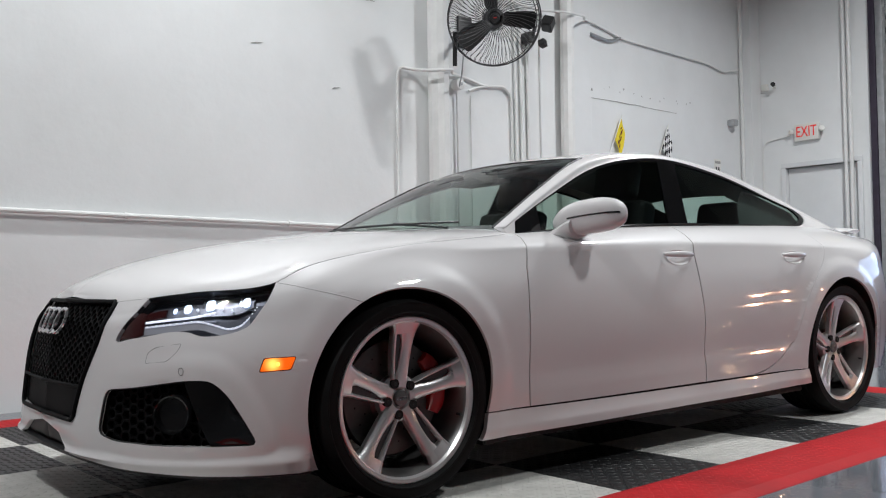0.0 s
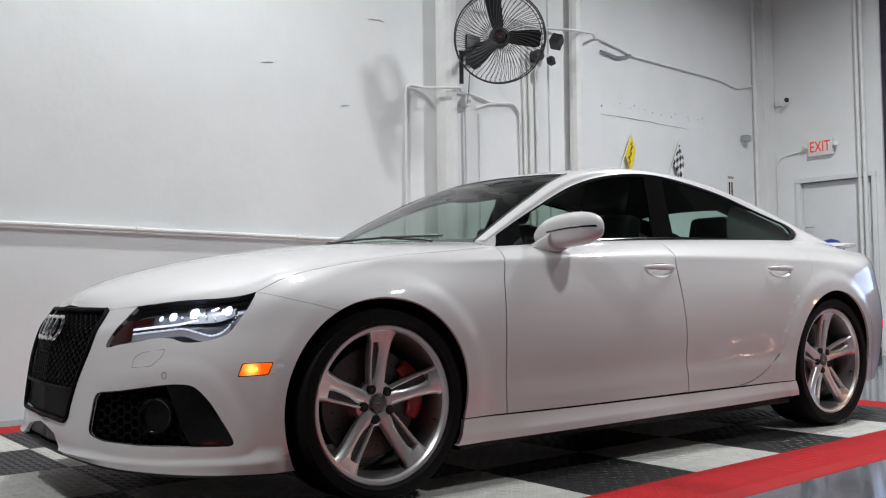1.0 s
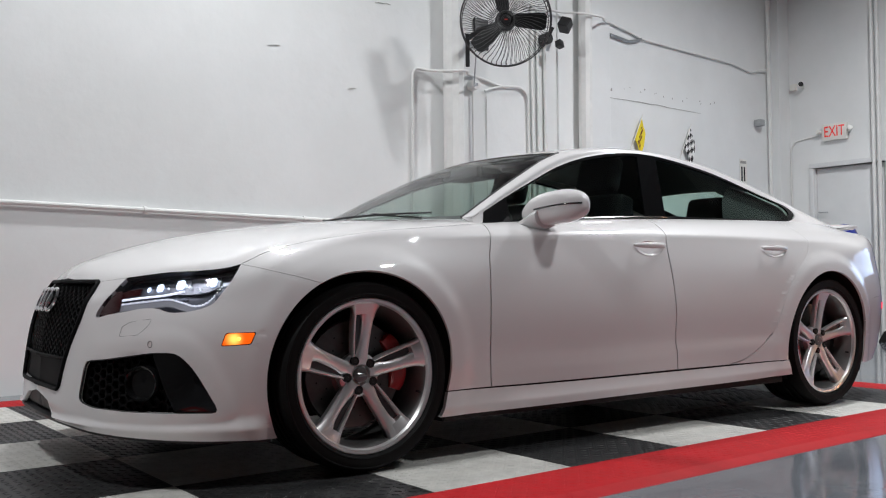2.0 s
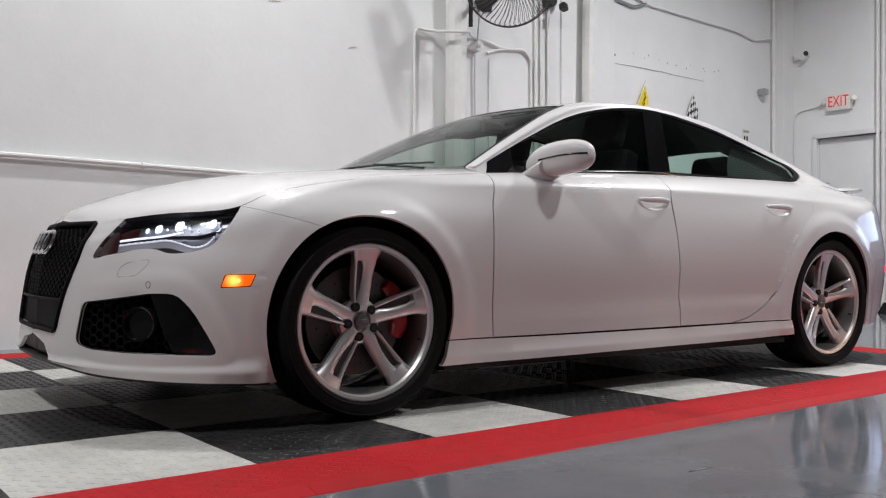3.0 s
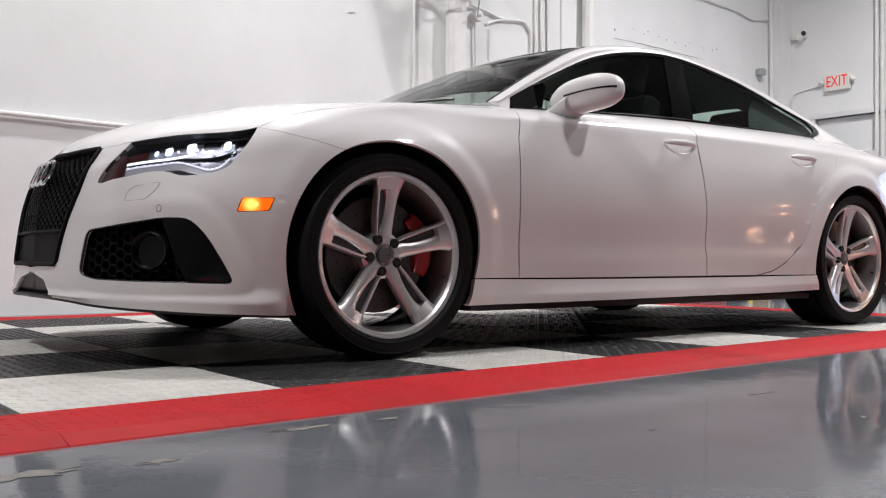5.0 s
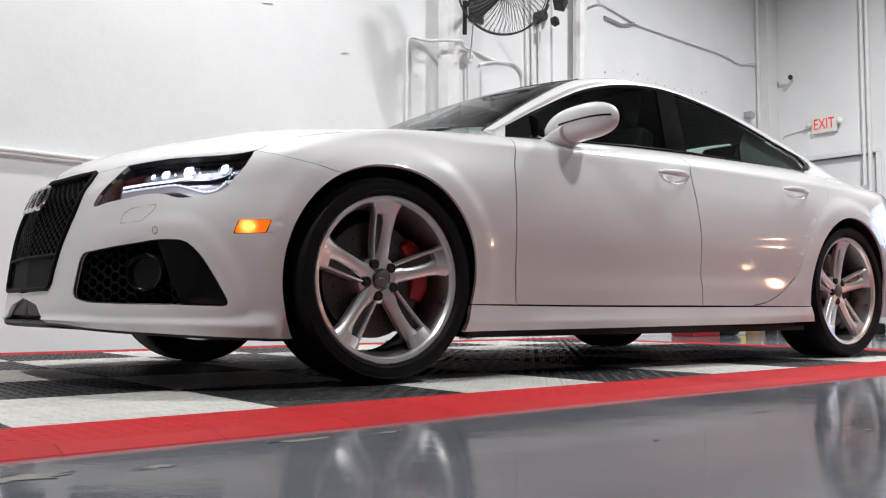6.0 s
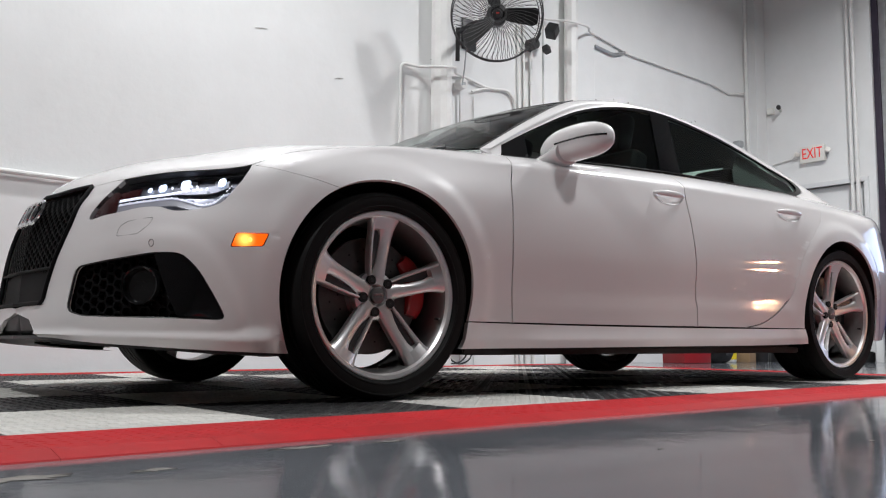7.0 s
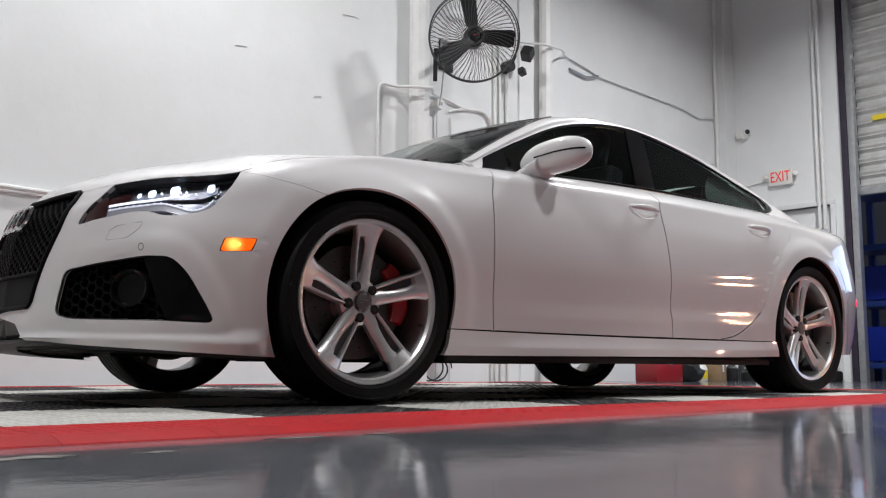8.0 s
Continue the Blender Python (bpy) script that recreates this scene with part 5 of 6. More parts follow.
for y in (-.24, .24):
    part("sun_visor", shifted(new_box(-.08, .08, -.16, .16, -.012, .012, .008), (1.36, y * 1.1, 1.268)), INTERIOR, car)

# ---- things on the walls ----
PIPE_WHITE = material("pipe_white", (0.81, 0.81, 0.79), 0.4, vary=0.06, scale=12, second=(0.68, 0.68, 0.66), second_scale=6, second_amount=0.35, bump=0.1, bump_scale=60)
BLACK_PLASTIC = material("black_plastic", (0.018, 0.018, 0.019), 0.45, vary=0.1, scale=20)
FAN_STEEL = material("fan_wire", (0.06, 0.06, 0.062), 0.4, metal=0.4)
SIGN_WHITE = material("sign_white", (0.80, 0.79, 0.74), 0.4, vary=0.03, scale=10)
SIGN_RED = material("exit_red", (0.75, 0.03, 0.02), 0.4, emit=(1.0, 0.03, 0.015), strength=0.22)
DOOR_PAINT = material("door_paint", (0.74, 0.75, 0.75), 0.4, vary=0.03, scale=4, bump=0.1, bump_scale=30)
CRACK = material("wall_crack", (0.36, 0.35, 0.33), 0.8)
BLUE_PLASTIC = material("blue_plastic", (0.012, 0.03, 0.30), 0.16, coat=0.4)
YELLOW = material("flag_yellow", (0.75, 0.58, 0.02), 0.7, vary=0.05, scale=30)
FLAG_RED = material("flag_red", (0.5, 0.03, 0.02), 0.7)
FLAG_DARK = material("flag_emblem", (0.12, 0.02, 0.012), 0.7)
FLAG_WHITE = material("flag_white", (0.75, 0.75, 0.74), 0.7)
FLAG_BLACK = material("flag_black", (0.01, 0.01, 0.012), 0.7)
PURPLE_STEEL = material("gate_jamb", (0.045, 0.035, 0.055), 0.4, metal=0.3, vary=0.2, scale=9)
SLAT = material("gate_slat", (0.62, 0.62, 0.60), 0.38, metal=0.35, vary=0.06, scale=7, second=(0.38, 0.37, 0.35), second_scale=4, second_amount=0.4)
CARDBOARD = material("cardboard", (0.30, 0.20, 0.11), 0.8, vary=0.1, scale=15)
TOOL_RED = material("toolbox_red", (0.30, 0.010, 0.014), 0.3, coat=0.3)


def pipe(points, r, label="white-painted conduit on the wall", name="conduit", bend=0.07, clips=True, mat=PIPE_WHITE):
    p = thing(name, label, "pipe")
    p.location = points[0]
    o = Vector(points[0])
    pts = [Vector(q) - o for q in points]
    part("tube", tube(bmesh.new(), bends(pts, bend), r, 10), mat, p)
    if clips:
        for a, b in zip(pts, pts[1:]):
            n = int((b - a).length / 0.9)
            for k in range(n):
                c = a.lerp(b, (k + 0.6) / max(n, 1))
                d = (b - a).normalized()
                part("clip", tube(bmesh.new(), [c - d * 0.012, c + d * 0.012], r * 1.35, 10), mat, p)
    return p


WY = WALL_Y - 0.001
# stout pipes down the wall
pipe([(3.037, WY - 0.10, FLOOR_Z), (3.037, WY - 0.10, RH)], 0.092, "stout white-painted rainwater pipe against the wall", "downpipe", clips=False)
pipe([(4.68, WY - 0.11, FLOOR_Z), (4.685, WY - 0.11, 2.4), (4.70, WY - 0.11, 3.5), (4.70, WY - 0.11, RH)], 0.070, "white-painted steel pipe in front of the pilaster", "downpipe", clips=False)
tagged(mesh_object("pilaster", new_box(4.40, 5.15, WALL_Y - 0.025, WALL_Y, FLOOR_Z, RH, 0.006), WALL_PAINT, smooth=False), "shallow white-painted pilaster of the long wall", "pilaster", kind="structure")
# long horizontal pipe
pipe([(RX0 + 0.05, WY - 0.025, 1.225), (-0.4, WY - 0.025, 1.215), (2.1, WY - 0.025, 1.178), (2.9, WY - 0.025, 1.17)], 0.017, "thin white pipe running level along the wall", bend=0.02)
# loop of conduit with a junction box
pipe([(2.64, WY - 0.02, FLOOR_Z), (2.655, WY - 0.02, 2.525), (2.84, WY - 0.03, 2.52), (2.90, WY - 0.215, 2.49), (3.10, WY - 0.215, 2.525), (3.25, WY - 0.03, 2.545), (3.46, WY - 0.02, 2.525), (3.65, WY - 0.02, 2.485), (3.91, WY - 0.02, 2.515), (4.00, WY - 0.02, 2.43), (4.02, WY - 0.02, FLOOR_Z)], 0.013)
pipe([(3.31, WY - 0.03, 2.40), (3.33, WY - 0.02, FLOOR_Z)], 0.010)
pipe([(3.49, WY - 0.01, 2.38), (3.50, WY - 0.01, FLOOR_Z)], 0.005, clips=False)
pipe([(3.46, WY - 0.02, 2.42), (3.56, WY - 0.02, 2.46), (3.66, WY - 0.02, 2.485)], 0.012, clips=False)
for x, top, r in ((4.08, 3.30, 0.013), (4.155, 3.28, 0.013), (4.25, 3.05, 0.016)):
    pipe([(x - .012, WY - 0.02, FLOOR_Z), (x - .03, WY - 0.02, top)], r)
box_thing = thing("junction_box", "small round white junction box on the wall", "junction box", pose(3.315, WY - 0.03, 2.455))
part("body", fix_normals(lathe(bmesh.new(), [(.001, -.05), (.045, -.05), (.05, -.045), (.05, .03), (.001, .03)], 20)), PIPE_WHITE, box_thing)
part("cover_screw", new_box(-.012, .012, -.058, -.05, -.012, .012, .003), GREY_STEEL, box_thing)
# cable from the fan to the box
pipe([(2.93, 2.02, 2.58), (2.98, 2.1, 2.42), (3.22, 2.40, 2.40), (3.315, WY - 0.08, 2.46)], 0.006, "dark fan cable hanging to the junction box", "cable", 0.06, False, GREY_STEEL)
# overhead conduit towards the end wall
pipe([(3.45, WY - 0.03, 3.33), (4.40, WY - 0.05, 3.305), (4.58, WY - 0.205, 3.29), (4.86, WY - 0.205, 3.30), (5.02, WY - 0.06, 3.325), (5.18, WY - 0.02, 3.335), (5.50, WY - 0.02, 3.285), (5.66, WY - 0.02, 3.245), (7.2, WY - 0.02, 3.215), (7.36, WY - 0.02, 3.20), (7.62, WY - 0.02, 3.155), (7.78, WY - 0.03, 3.20), (7.95, WY - 0.05, 3.225)], 0.012)
pipe([(5.165, WY - 0.02, 3.215), (5.44, WY - 0.02, 3.185), (5.56, WY - 0.02, 3.215), (5.64, WY - 0.02, 3.25)], 0.017, "grey cable stub tied to the conduit", "cable", 0.04, False, GREY_STEEL)
pipe([(7.97, WY - 0.06, FLOOR_Z), (7.93, WY - 0.06, RH)], 0.02, "white pipe up the corner of the room", clips=False)
tagged(mesh_object("corner_boxing", new_box(8.10, RX1, WALL_Y - 0.10, WALL_Y, FLOOR_Z, RH, 0.006), WALL_PAINT, smooth=False), "white-painted boxing in the corner of the room", "boxing", kind="structure")

# marks and cracks in the plaster
for k, (x, z, l, tilt, h) in enumerate([(5.62, 2.568, .95, -0.2, .010), (6.35, 2.565, .65, 0.2, .005), (2.36, 3.03, .16, -4, .008), (1.35, 2.52, .10, -8, .005), (2.05, 2.27, .08, -10, .008), (3.05, 2.62, .12, 2, .005)]):
    rnd = random.Random(k)
    bm = bmesh.new()
    n = 10
    up = [(-l / 2 + l * i / n, h * (0.5 + 0.5 * rnd.random()) * math.sin(math.pi * (i + .5) / (n + 1)) + rnd.uniform(-.3, .3) * h) for i in range(n + 1)]
    lo = [(a, b - h * (0.4 + 0.6 * rnd.random()) * math.sin(math.pi * (i + .4) / (n + 1)) - .001) for i, (a, b) in enumerate(up)][::-1]
    prism(bm, up + lo, -0.004, 0.0)
    ob = mesh_object("plaster_crack", fix_normals(bm), CRACK, smooth=False)
    ob.matrix_world = pose(x, WALL_Y - 0.0005, z, 0, tilt, 0)
    tagged(ob, "small grey crack in the wall plaster", "crack", "plaster cracks")
rnd = random.Random(5)
for k in range(15):
    bm = bmesh.new()
    s = rnd.choice((.005, .006, .008, .010, .014))
    bmesh.ops.create_icosphere(bm, subdivisions=1, radius=s)
    for v in bm.verts:
        v.co = Vector((v.co.x * rnd.uniform(.5, 1.3), v.co.y * .15, v.co.z * rnd.uniform(.6, 1.6)))
    ob = mesh_object("plaster_chip", bm, CRACK, smooth=False)
    ob.location = (5.2 + k * 0.13 + rnd.uniform(-.09, .09), WALL_Y - 0.002, 2.68 + rnd.uniform(-.04, .05))
    tagged(ob, "grey chip in the wall plaster", "chip", "plaster chips")
clip = thing("wall_bracket", "small grey metal bracket on the wall", "bracket", pose(7.75, WALL_Y, 2.57))
part("body", new_box(-.05, .05, -.10, 0, -.05, .03, .02), GREY_STEEL, clip)
notice = thing("notice", "small white paper notice with red and black bars on the wall", "notice", pose(7.47, WALL_Y - 0.003, 1.985))
part("sheet", new_box(-.07, .07, -.003, 0, -.17, .12), SIGN_WHITE, notice)
part("heading_bar", new_box(-.055, .055, -.006, -.003, .07, .10), CRACK, notice)
for dx in (-.03, .02):
    part("text_bar", new_box(dx - .012, dx + .012, -.006, -.003, -.14, .03), FLAG_BLACK, notice)

# ---- wall fan ----
fan = thing("wall_fan", "large black three-blade drum fan with a wire guard, at rest", "fan")
FAN_AT = Vector((3.065, 1.80, 2.83))
fan.matrix_world = look(FAN_AT, FAN_AT + Vector((-0.62, -0.76, -0.20)))   # local -z looks into the room
RG = 0.372


def ring(r, z, w, n=64):
    return tube(bmesh.new(), [(r * math.cos(a), r * math.sin(a), z) for a in (2 * math.pi * k / n for k in range(n + 1))], w, 8, False)


for z, r, w in ((0.12, RG * .97, .004), (0.04, RG, .005), (-0.045, RG, .006)):
    part("guard_ring", ring(r, z, w), FAN_STEEL, fan, "dark steel guard ring")
for z in (-0.085, 0.15):
    part("guard_ring", ring(0.07, z, .004), FAN_STEEL, fan)
front = bmesh.new()
tube(front, [(0.055, 0, -.088), (0.13, 0.022, -.087), (0.20, 0.052, -.084), (0.27, 0.095, -.078), (0.31, 0.13, -.066), (RG * .927, RG * .375, -.04)], .0022, 5)
wire = part("guard_wire", front, FAN_STEEL, fan)
back = bmesh.new()
tube(back, [(0.055, 0, .152), (0.13, .022, .151), (0.20, .052, .15), (0.27, .095, .143), (0.31, .13, .125), (RG * .927, RG * .375, .05)], .0024, 5)
wire_b = part("guard_wire", back, FAN_STEEL, fan)
for k in range(1, 54):
    for w0 in (wire, wire_b):
        o = w0.copy()
        scene.collection.objects.link(o)
        o.matrix_basis = pose(0, 0, 0, 0, 0, 360 / 54 * k)


def blade():
    bm = bmesh.new()
    prism(bm, rounded([(.045, -.030), (.10, -.055), (.31, -.068), (.335, -.05), (.335, .055), (.30, .070), (.10, .050), (.045, .030)], .02, 3), -.004, .004, "z")
    for v in bm.verts:
        v.co.z += v.co.y * 0.42
    return fix_normals(bm)


FAN_BLACK = material("fan_blade_black", (0.009, 0.009, 0.0095), 0.5, spec=0.2, vary=0.2, scale=12)
b0 = part("blade", blade(), FAN_BLACK, fan, "broad black fan blade")
for k, a in enumerate((79, 183, 319)):
    o = b0 if k == 0 else b0.copy()
    if k:
        scene.collection.objects.link(o)
    o.matrix_basis = pose(0, 0, -0.02, 0, 0, a)
part("motor", fix_normals(lathe(bmesh.new(), [(.001, -.01), (.06, -.01), (.085, .02), (.085, .16), (.06, .19), (.001, .19)], 28, "z")), BLACK_PLASTIC, fan, "black fan motor")
part("hub_cap", fix_normals(lathe(bmesh.new(), [(.001, -.06), (.035, -.058), (.042, -.05), (.042, -.01), (.001, -.01)], 24, "z")), BLACK_PLASTIC, fan)
part("badge", fix_normals(lathe(bmesh.new(), [(.001, -.0935), (.024, -.0935), (.026, -.090), (.026, -.086), (.001, -.086)], 24, "z")), SATIN_BLACK, fan, "dark round badge with a red bar")
part("badge_bar", new_box(-.012, .012, -.004, .004, -.0955, -.0935), FLAG_RED, fan)
part("bracket", new_box(RG - .075, RG - .04, -.37, -.10, .02, .05, .004), BLACK_PLASTIC, fan, "black mounting bracket")
bm = tube(bmesh.new(), [(RG - .06, -.14, .035), (.20, -.06, .10), (0, 0, .17)], .02, 8)
tube(bm, [(0, 0, .17), (.0, .0, .40)], .03, 10)
part("arm", bm, BLACK_PLASTIC, fan, "black steel mounting arm")
arm_thing = thing("fan_bracket", "black steel wall arm that carries the fan", "bracket", pose(3.33, 2.07, 2.92))
part("arm", tube(bmesh.new(), [(0, 0, 0), (0.1, .47, .02)], .022, 10), BLACK_PLASTIC, arm_thing)
part("wall_plate", new_box(0.02, .18, .465, .489, -.12, .16, .004), BLACK_PLASTIC, arm_thing)

# ---- twin floodlights by the fan ----
flood = thing("floodlight", "pair of small black floodlights on the conduits", "floodlight", pose(4.18, WY - 0.04, 3.0))
part("stem", tube(bmesh.new(), [(0, 0, -.06), (0, -.07, 0), (.02, -.12, .10)], .016, 8), BLACK_PLASTIC, flood)
part("base", fix_normals(lathe(bmesh.new(), [(.001, -.09), (.05, -.09), (.055, -.08), (.055, .02), (.001, .02)], 20)), BLACK_PLASTIC, flood)
for m, s in ((pose(.13, -.16, .13, 20, 25, 35), .85), (pose(.06, -.16, -.07, -15, 10, 10), .5)):
    bm = bmesh.new()
    prism(bm, [(-.075 * s, -.06 * s), (.075 * s, -.06 * s), (.06 * s, .075 * s), (-.06 * s, .075 * s)], -.07 * s, .05 * s)
    bmesh.ops.bevel(bm, geom=bm.edges[:], offset=.008 * s, segments=2, affect="EDGES")
    h = part("head", fix_normals(bm), BLACK_PLASTIC, flood, "black lamp head")
    h.matrix_basis = m

# ---- end wall ----
door = thing("door_1", "white-painted steel exit door, closed, with a pull handle", "door", pose(RX1, 0, 0), kind="structure")
part("leaf", new_box(.04, .085, DOOR_Y0 + .004, DOOR_Y1 - .004, FLOOR_Z + .008, DOOR_Z - .004, .003), DOOR_PAINT, door)
bm = bmesh.new()
box(bm, -.030, .10, DOOR_Y0 - .055, DOOR_Y0 - .0005, FLOOR_Z, DOOR_Z - .0005, .004)
box(bm, -.030, .10, DOOR_Y1 + .0005, DOOR_Y1 + .055, FLOOR_Z, DOOR_Z - .0005, .004)
box(bm, -.032, .10, DOOR_Y0 - .055, DOOR_Y1 + .055, DOOR_Z, DOOR_Z + .055, .004)
part("door_frame", bm, DOOR_PAINT, door, "white door frame")
bm = bmesh.new()
tube(bm, [(.04, DOOR_Y1 - .05, 1.48), (-.01, DOOR_Y1 - .05, 1.48), (-.01, DOOR_Y1 - .16, 1.475)], .008, 8)
part("bolt", bm, GREY_STEEL, door, "grey steel door bolt")
bm = bmesh.new()
tube(bm, [(.04, DOOR_Y1 - .06, 1.29), (-.01, DOOR_Y1 - .06, 1.29), (-.01, DOOR_Y1 - .14, 1.29)], .007, 8)
part("handle", bm, GREY_STEEL, door, "grey steel door handle")
bell = thing("door_bell", "small dark button beside the exit door", "button", pose(RX1, 2.30, 1.40))
part("button", new_box(-.03, 0, -.025, .025, -.03, .03, .006), GREY_STEEL, bell)

exit_sign = thing("exit_sign", "white emergency exit sign with red letters and two lamp heads", "exit sign", pose(RX1, 1.865, 2.42))
part("body", new_box(-.055, 0, -.150, .150, -.098, .098, .008), SIGN_WHITE, exit_sign)
txt = bpy.data.curves.new("exit_text", "FONT")
txt.body, txt.size, txt.extrude, txt.align_x, txt.align_y = "EXIT", 0.178, 0.0015, "CENTER", "CENTER"
tob = new("lettering_curve", txt)
dg = bpy.context.evaluated_depsgraph_get()
tme = bpy.data.meshes.new_from_object(tob.evaluated_get(dg))
bpy.data.objects.remove(tob)
tme.materials.append(SIGN_RED)
lettering = new("lettering", tme)
lettering.parent = exit_sign
lettering.matrix_basis = Matrix.Translation((-.0575, 0, 0.0)) @ pose(0, 0, 0, 90, 0, -90) @ Matrix.Diagonal((0.70, 1.02, 1, 1))
lettering["label"] = "red letters reading EXIT"
for sy in (-1, 1):
    h = bmesh.new()
    lathe(h, [(.001, -.035), (.026, -.035), (.031, -.028), (.026, .018), (.015, .03), (.001, .03)], 20, "x")
    tube(h, [(.02, 0, 0), (.045, -sy * .04, -.02)], .010, 8)
    hd = part("lamp_head", fix_normals(h), SIGN_WHITE, exit_sign, "white emergency lamp head")
    hd.matrix_basis = pose(-.05, sy * .185, .012, 0, 14, -sy * 38)
pipe([(RX1 - .015, 2.03, 2.405), (RX1 - .015, 2.22, 2.39), (RX1 - .015, 2.40, 2.36), (RX1 - .015, 2.445, 2.28), (RX1 - .015, 2.445, FLOOR_Z)], .009, bend=.08)
seccam = thing("security_camera", "white wall camera with a dark lens and a box", "camera", pose(RX1, 2.25, 3.03))
part("camera_body", tube(bmesh.new(), [(-.02, .02, -.01), (-.08, -.01, -.0), (-.12, -.02, .005)], .020, 14), SIGN_WHITE, seccam)
part("lens", tube(bmesh.new(), [(-.12, -.02, .005), (-.145, -.028, .007)], .027, 16), BLACK_PLASTIC, seccam, "dark camera lens")
part("mount_box", new_box(-.05, 0, .10, .18, -.035, .045, .01), SIGN_WHITE, seccam)
part("cable", tube(bmesh.new(), [(-.02, .18, -.02), (-.01, .25, -.08), (-.01, .28, -.11)], .006, 6), PIPE_WHITE, seccam)
for y, r in ((1.395, .020), (1.330, .024)):
    pipe([(RX1 - .06, y, FLOOR_Z), (RX1 - .06, y, RH)], r, "grey-white pipe up the end wall past the door", clips=False)

# roll-up gate, partly raised
gate = thing("roll_up_gate", "ribbed grey steel roll-up gate, partly raised", "gate", pose(RX1, 0, 0), kind="structure")
G_Y1 = 1.03
slat_bm = bmesh.new()
prism(slat_bm, [(.03, 0), (.018, .025), (.05, .06), (.05, .10), (.018, .135), (.03, .15), (.06, .15), (.06, 0)], GATE_Y0 + .05, G_Y1 - .06, "y")
fix_normals(slat_bm)
slat_me = bpy.data.meshes.new("slat")
slat_bm.to_mesh(slat_me)
slat_bm.free()
slat_me.materials.append(SLAT)
z = 2.17
while z < GATE_Z + 0.1:
    o = new("slat", slat_me)
    o.parent = gate
    o.location = (.04, 0, z)
    z += 0.151
part("bottom_rail", new_box(.02, .10, GATE_Y0 + .05, G_Y1 - .04, 2.085, 2.165, .006), GREY_STEEL, gate, "grey steel bottom rail")
part("guide", new_box(-.06, .03, G_Y1 - .075, G_Y1 + .0, FLOOR_Z, GATE_Z + .1, .004), GREY_STEEL, gate, "grey steel guide rail")
part("jamb", new_box(-.07, .03, G_Y1 + .004, G_Y1 + .075, FLOOR_Z, RH - .3, .004), PURPLE_STEEL, gate, "dark purple steel jamb")
part("warning_label", new_box(.030, .034, .50, .78, 2.92, 2.98), YELLOW, gate, "small yellow label")
for k in range(5):
    part("guide_bolt", new_box(-.068, -.058, G_Y1 - .06, G_Y1 - .03, .4 + k * .75, .44 + k * .75, .004), GREY_STEEL, gate)


# ---- flags on the long wall ----
def cloth(w, h, droop, cols, rows, seed):
    """A small hanging flag, as a grid of verts with soft folds; local x along the pole's lee, z up."""
    rnd = random.Random(seed)
    ph = rnd.uniform(0, 6)
    grid = []
    for j in range(rows + 1):
        line_ = []
        for i in range(cols + 1):
            u, v = i / cols, j / rows
            x = w * u * (0.80 + .10 * math.sin(3 * v + ph))
            z = h * v - droop * u ** 1.3
            y = .010 * math.sin(7 * u + 4 * v + ph) * u - .012 * u
            line_.append(Vector((x, y, z)))
        grid.append(line_)
    return grid


def flag_piece(grid, cells, thick=.0012):
    bm = bmesh.new()
    vs = {}

    def vert(i, j, k):
        key = (i, j, k)
        if key not in vs:
            vs[key] = bm.verts.new(grid[j][i] + Vector((0, thick * k, 0)))
        return vs[key]
    for i, j in cells:
        for k in (-1, 1):
            bm.faces.new([vert(a, b, k) for a, b in ((i, j), (i + 1, j), (i + 1, j + 1), (i, j + 1))])
    return bm


def flag(at, tilt, turn, kind):
    f = thing("flag", "small yellow flag with dark red marks on a stick" if kind == "y" else "small black and white chequered flag on a stick", "flag", pose(*at) @ pose(0, 0, 0, 0, tilt, turn), "small flags")
    part("stick", tube(bmesh.new(), [(0, 0, -.12), (0, 0, .43)], .005, 8), SIGN_WHITE, f)
    part("wall_holder", tube(bmesh.new(), [(0, -.012, -.10), (0, WALL_Y - at[1], -.08)], .010, 8), GREY_STEEL, f)
    g = cloth(.17 if kind == "y" else .21, .25, .15, 12, 9, 3 if kind == "y" else 8)
    for row in g:
        for v in row:
            v.z += .135
    every = [(i, j) for i in range(12) for j in range(9)]
    if kind == "y":
        dark = [(i, j) for i, j in every if (abs(i - 5.5 + .5 * math.sin(2.3 * j)) < 2.2 and 1 <= j <= 7 and (3 * i + 5 * j) % 7 > 2)]
        part("cloth", flag_piece(g, [c for c in every if c not in dark]), YELLOW, f, "yellow cloth")
        part("emblem", flag_piece(g, dark), FLAG_DARK, f, "dark red pattern")
    else:
        dark = [(i, j) for i, j in every if (i // 2 + j // 2) % 2 == 0]
        part("white_check", flag_piece(g, [c for c in every if c not in dark]), FLAG_WHITE, f)
        part("black_check", flag_piece(g, dark), FLAG_BLACK, f)


flag((5.44, 2.525, 2.05), 27, 0, "y")
flag((6.26, 2.525, 2.03), 27, 0, "c")

# ---- things on the floor near the end wall ----
bin_ = thing("waste_bin", "tall white bin with a glossy blue domed lid", "bin", pose(7.95, 1.60, FLOOR_Z))
part("body", fix_normals(lathe(bmesh.new(), [(.001, .0), (.13, .0), (.14, .02), (.152, 1.05), (.148, 1.10), (.001, 1.10)], 32, "z")), SIGN_WHITE, bin_)
part("lid", fix_normals(lathe(bmesh.new(), [(.155, 1.10), (.158, 1.14), (.150, 1.20), (.125, 1.26), (.08, 1.305), (.001, 1.325)], 32, "z")), BLUE_PLASTIC, bin_, "glossy blue domed lid")
toolbox = thing("toolbox", "red metal toolbox on the floor", "toolbox", pose(5.95, 2.05, FLOOR_Z))
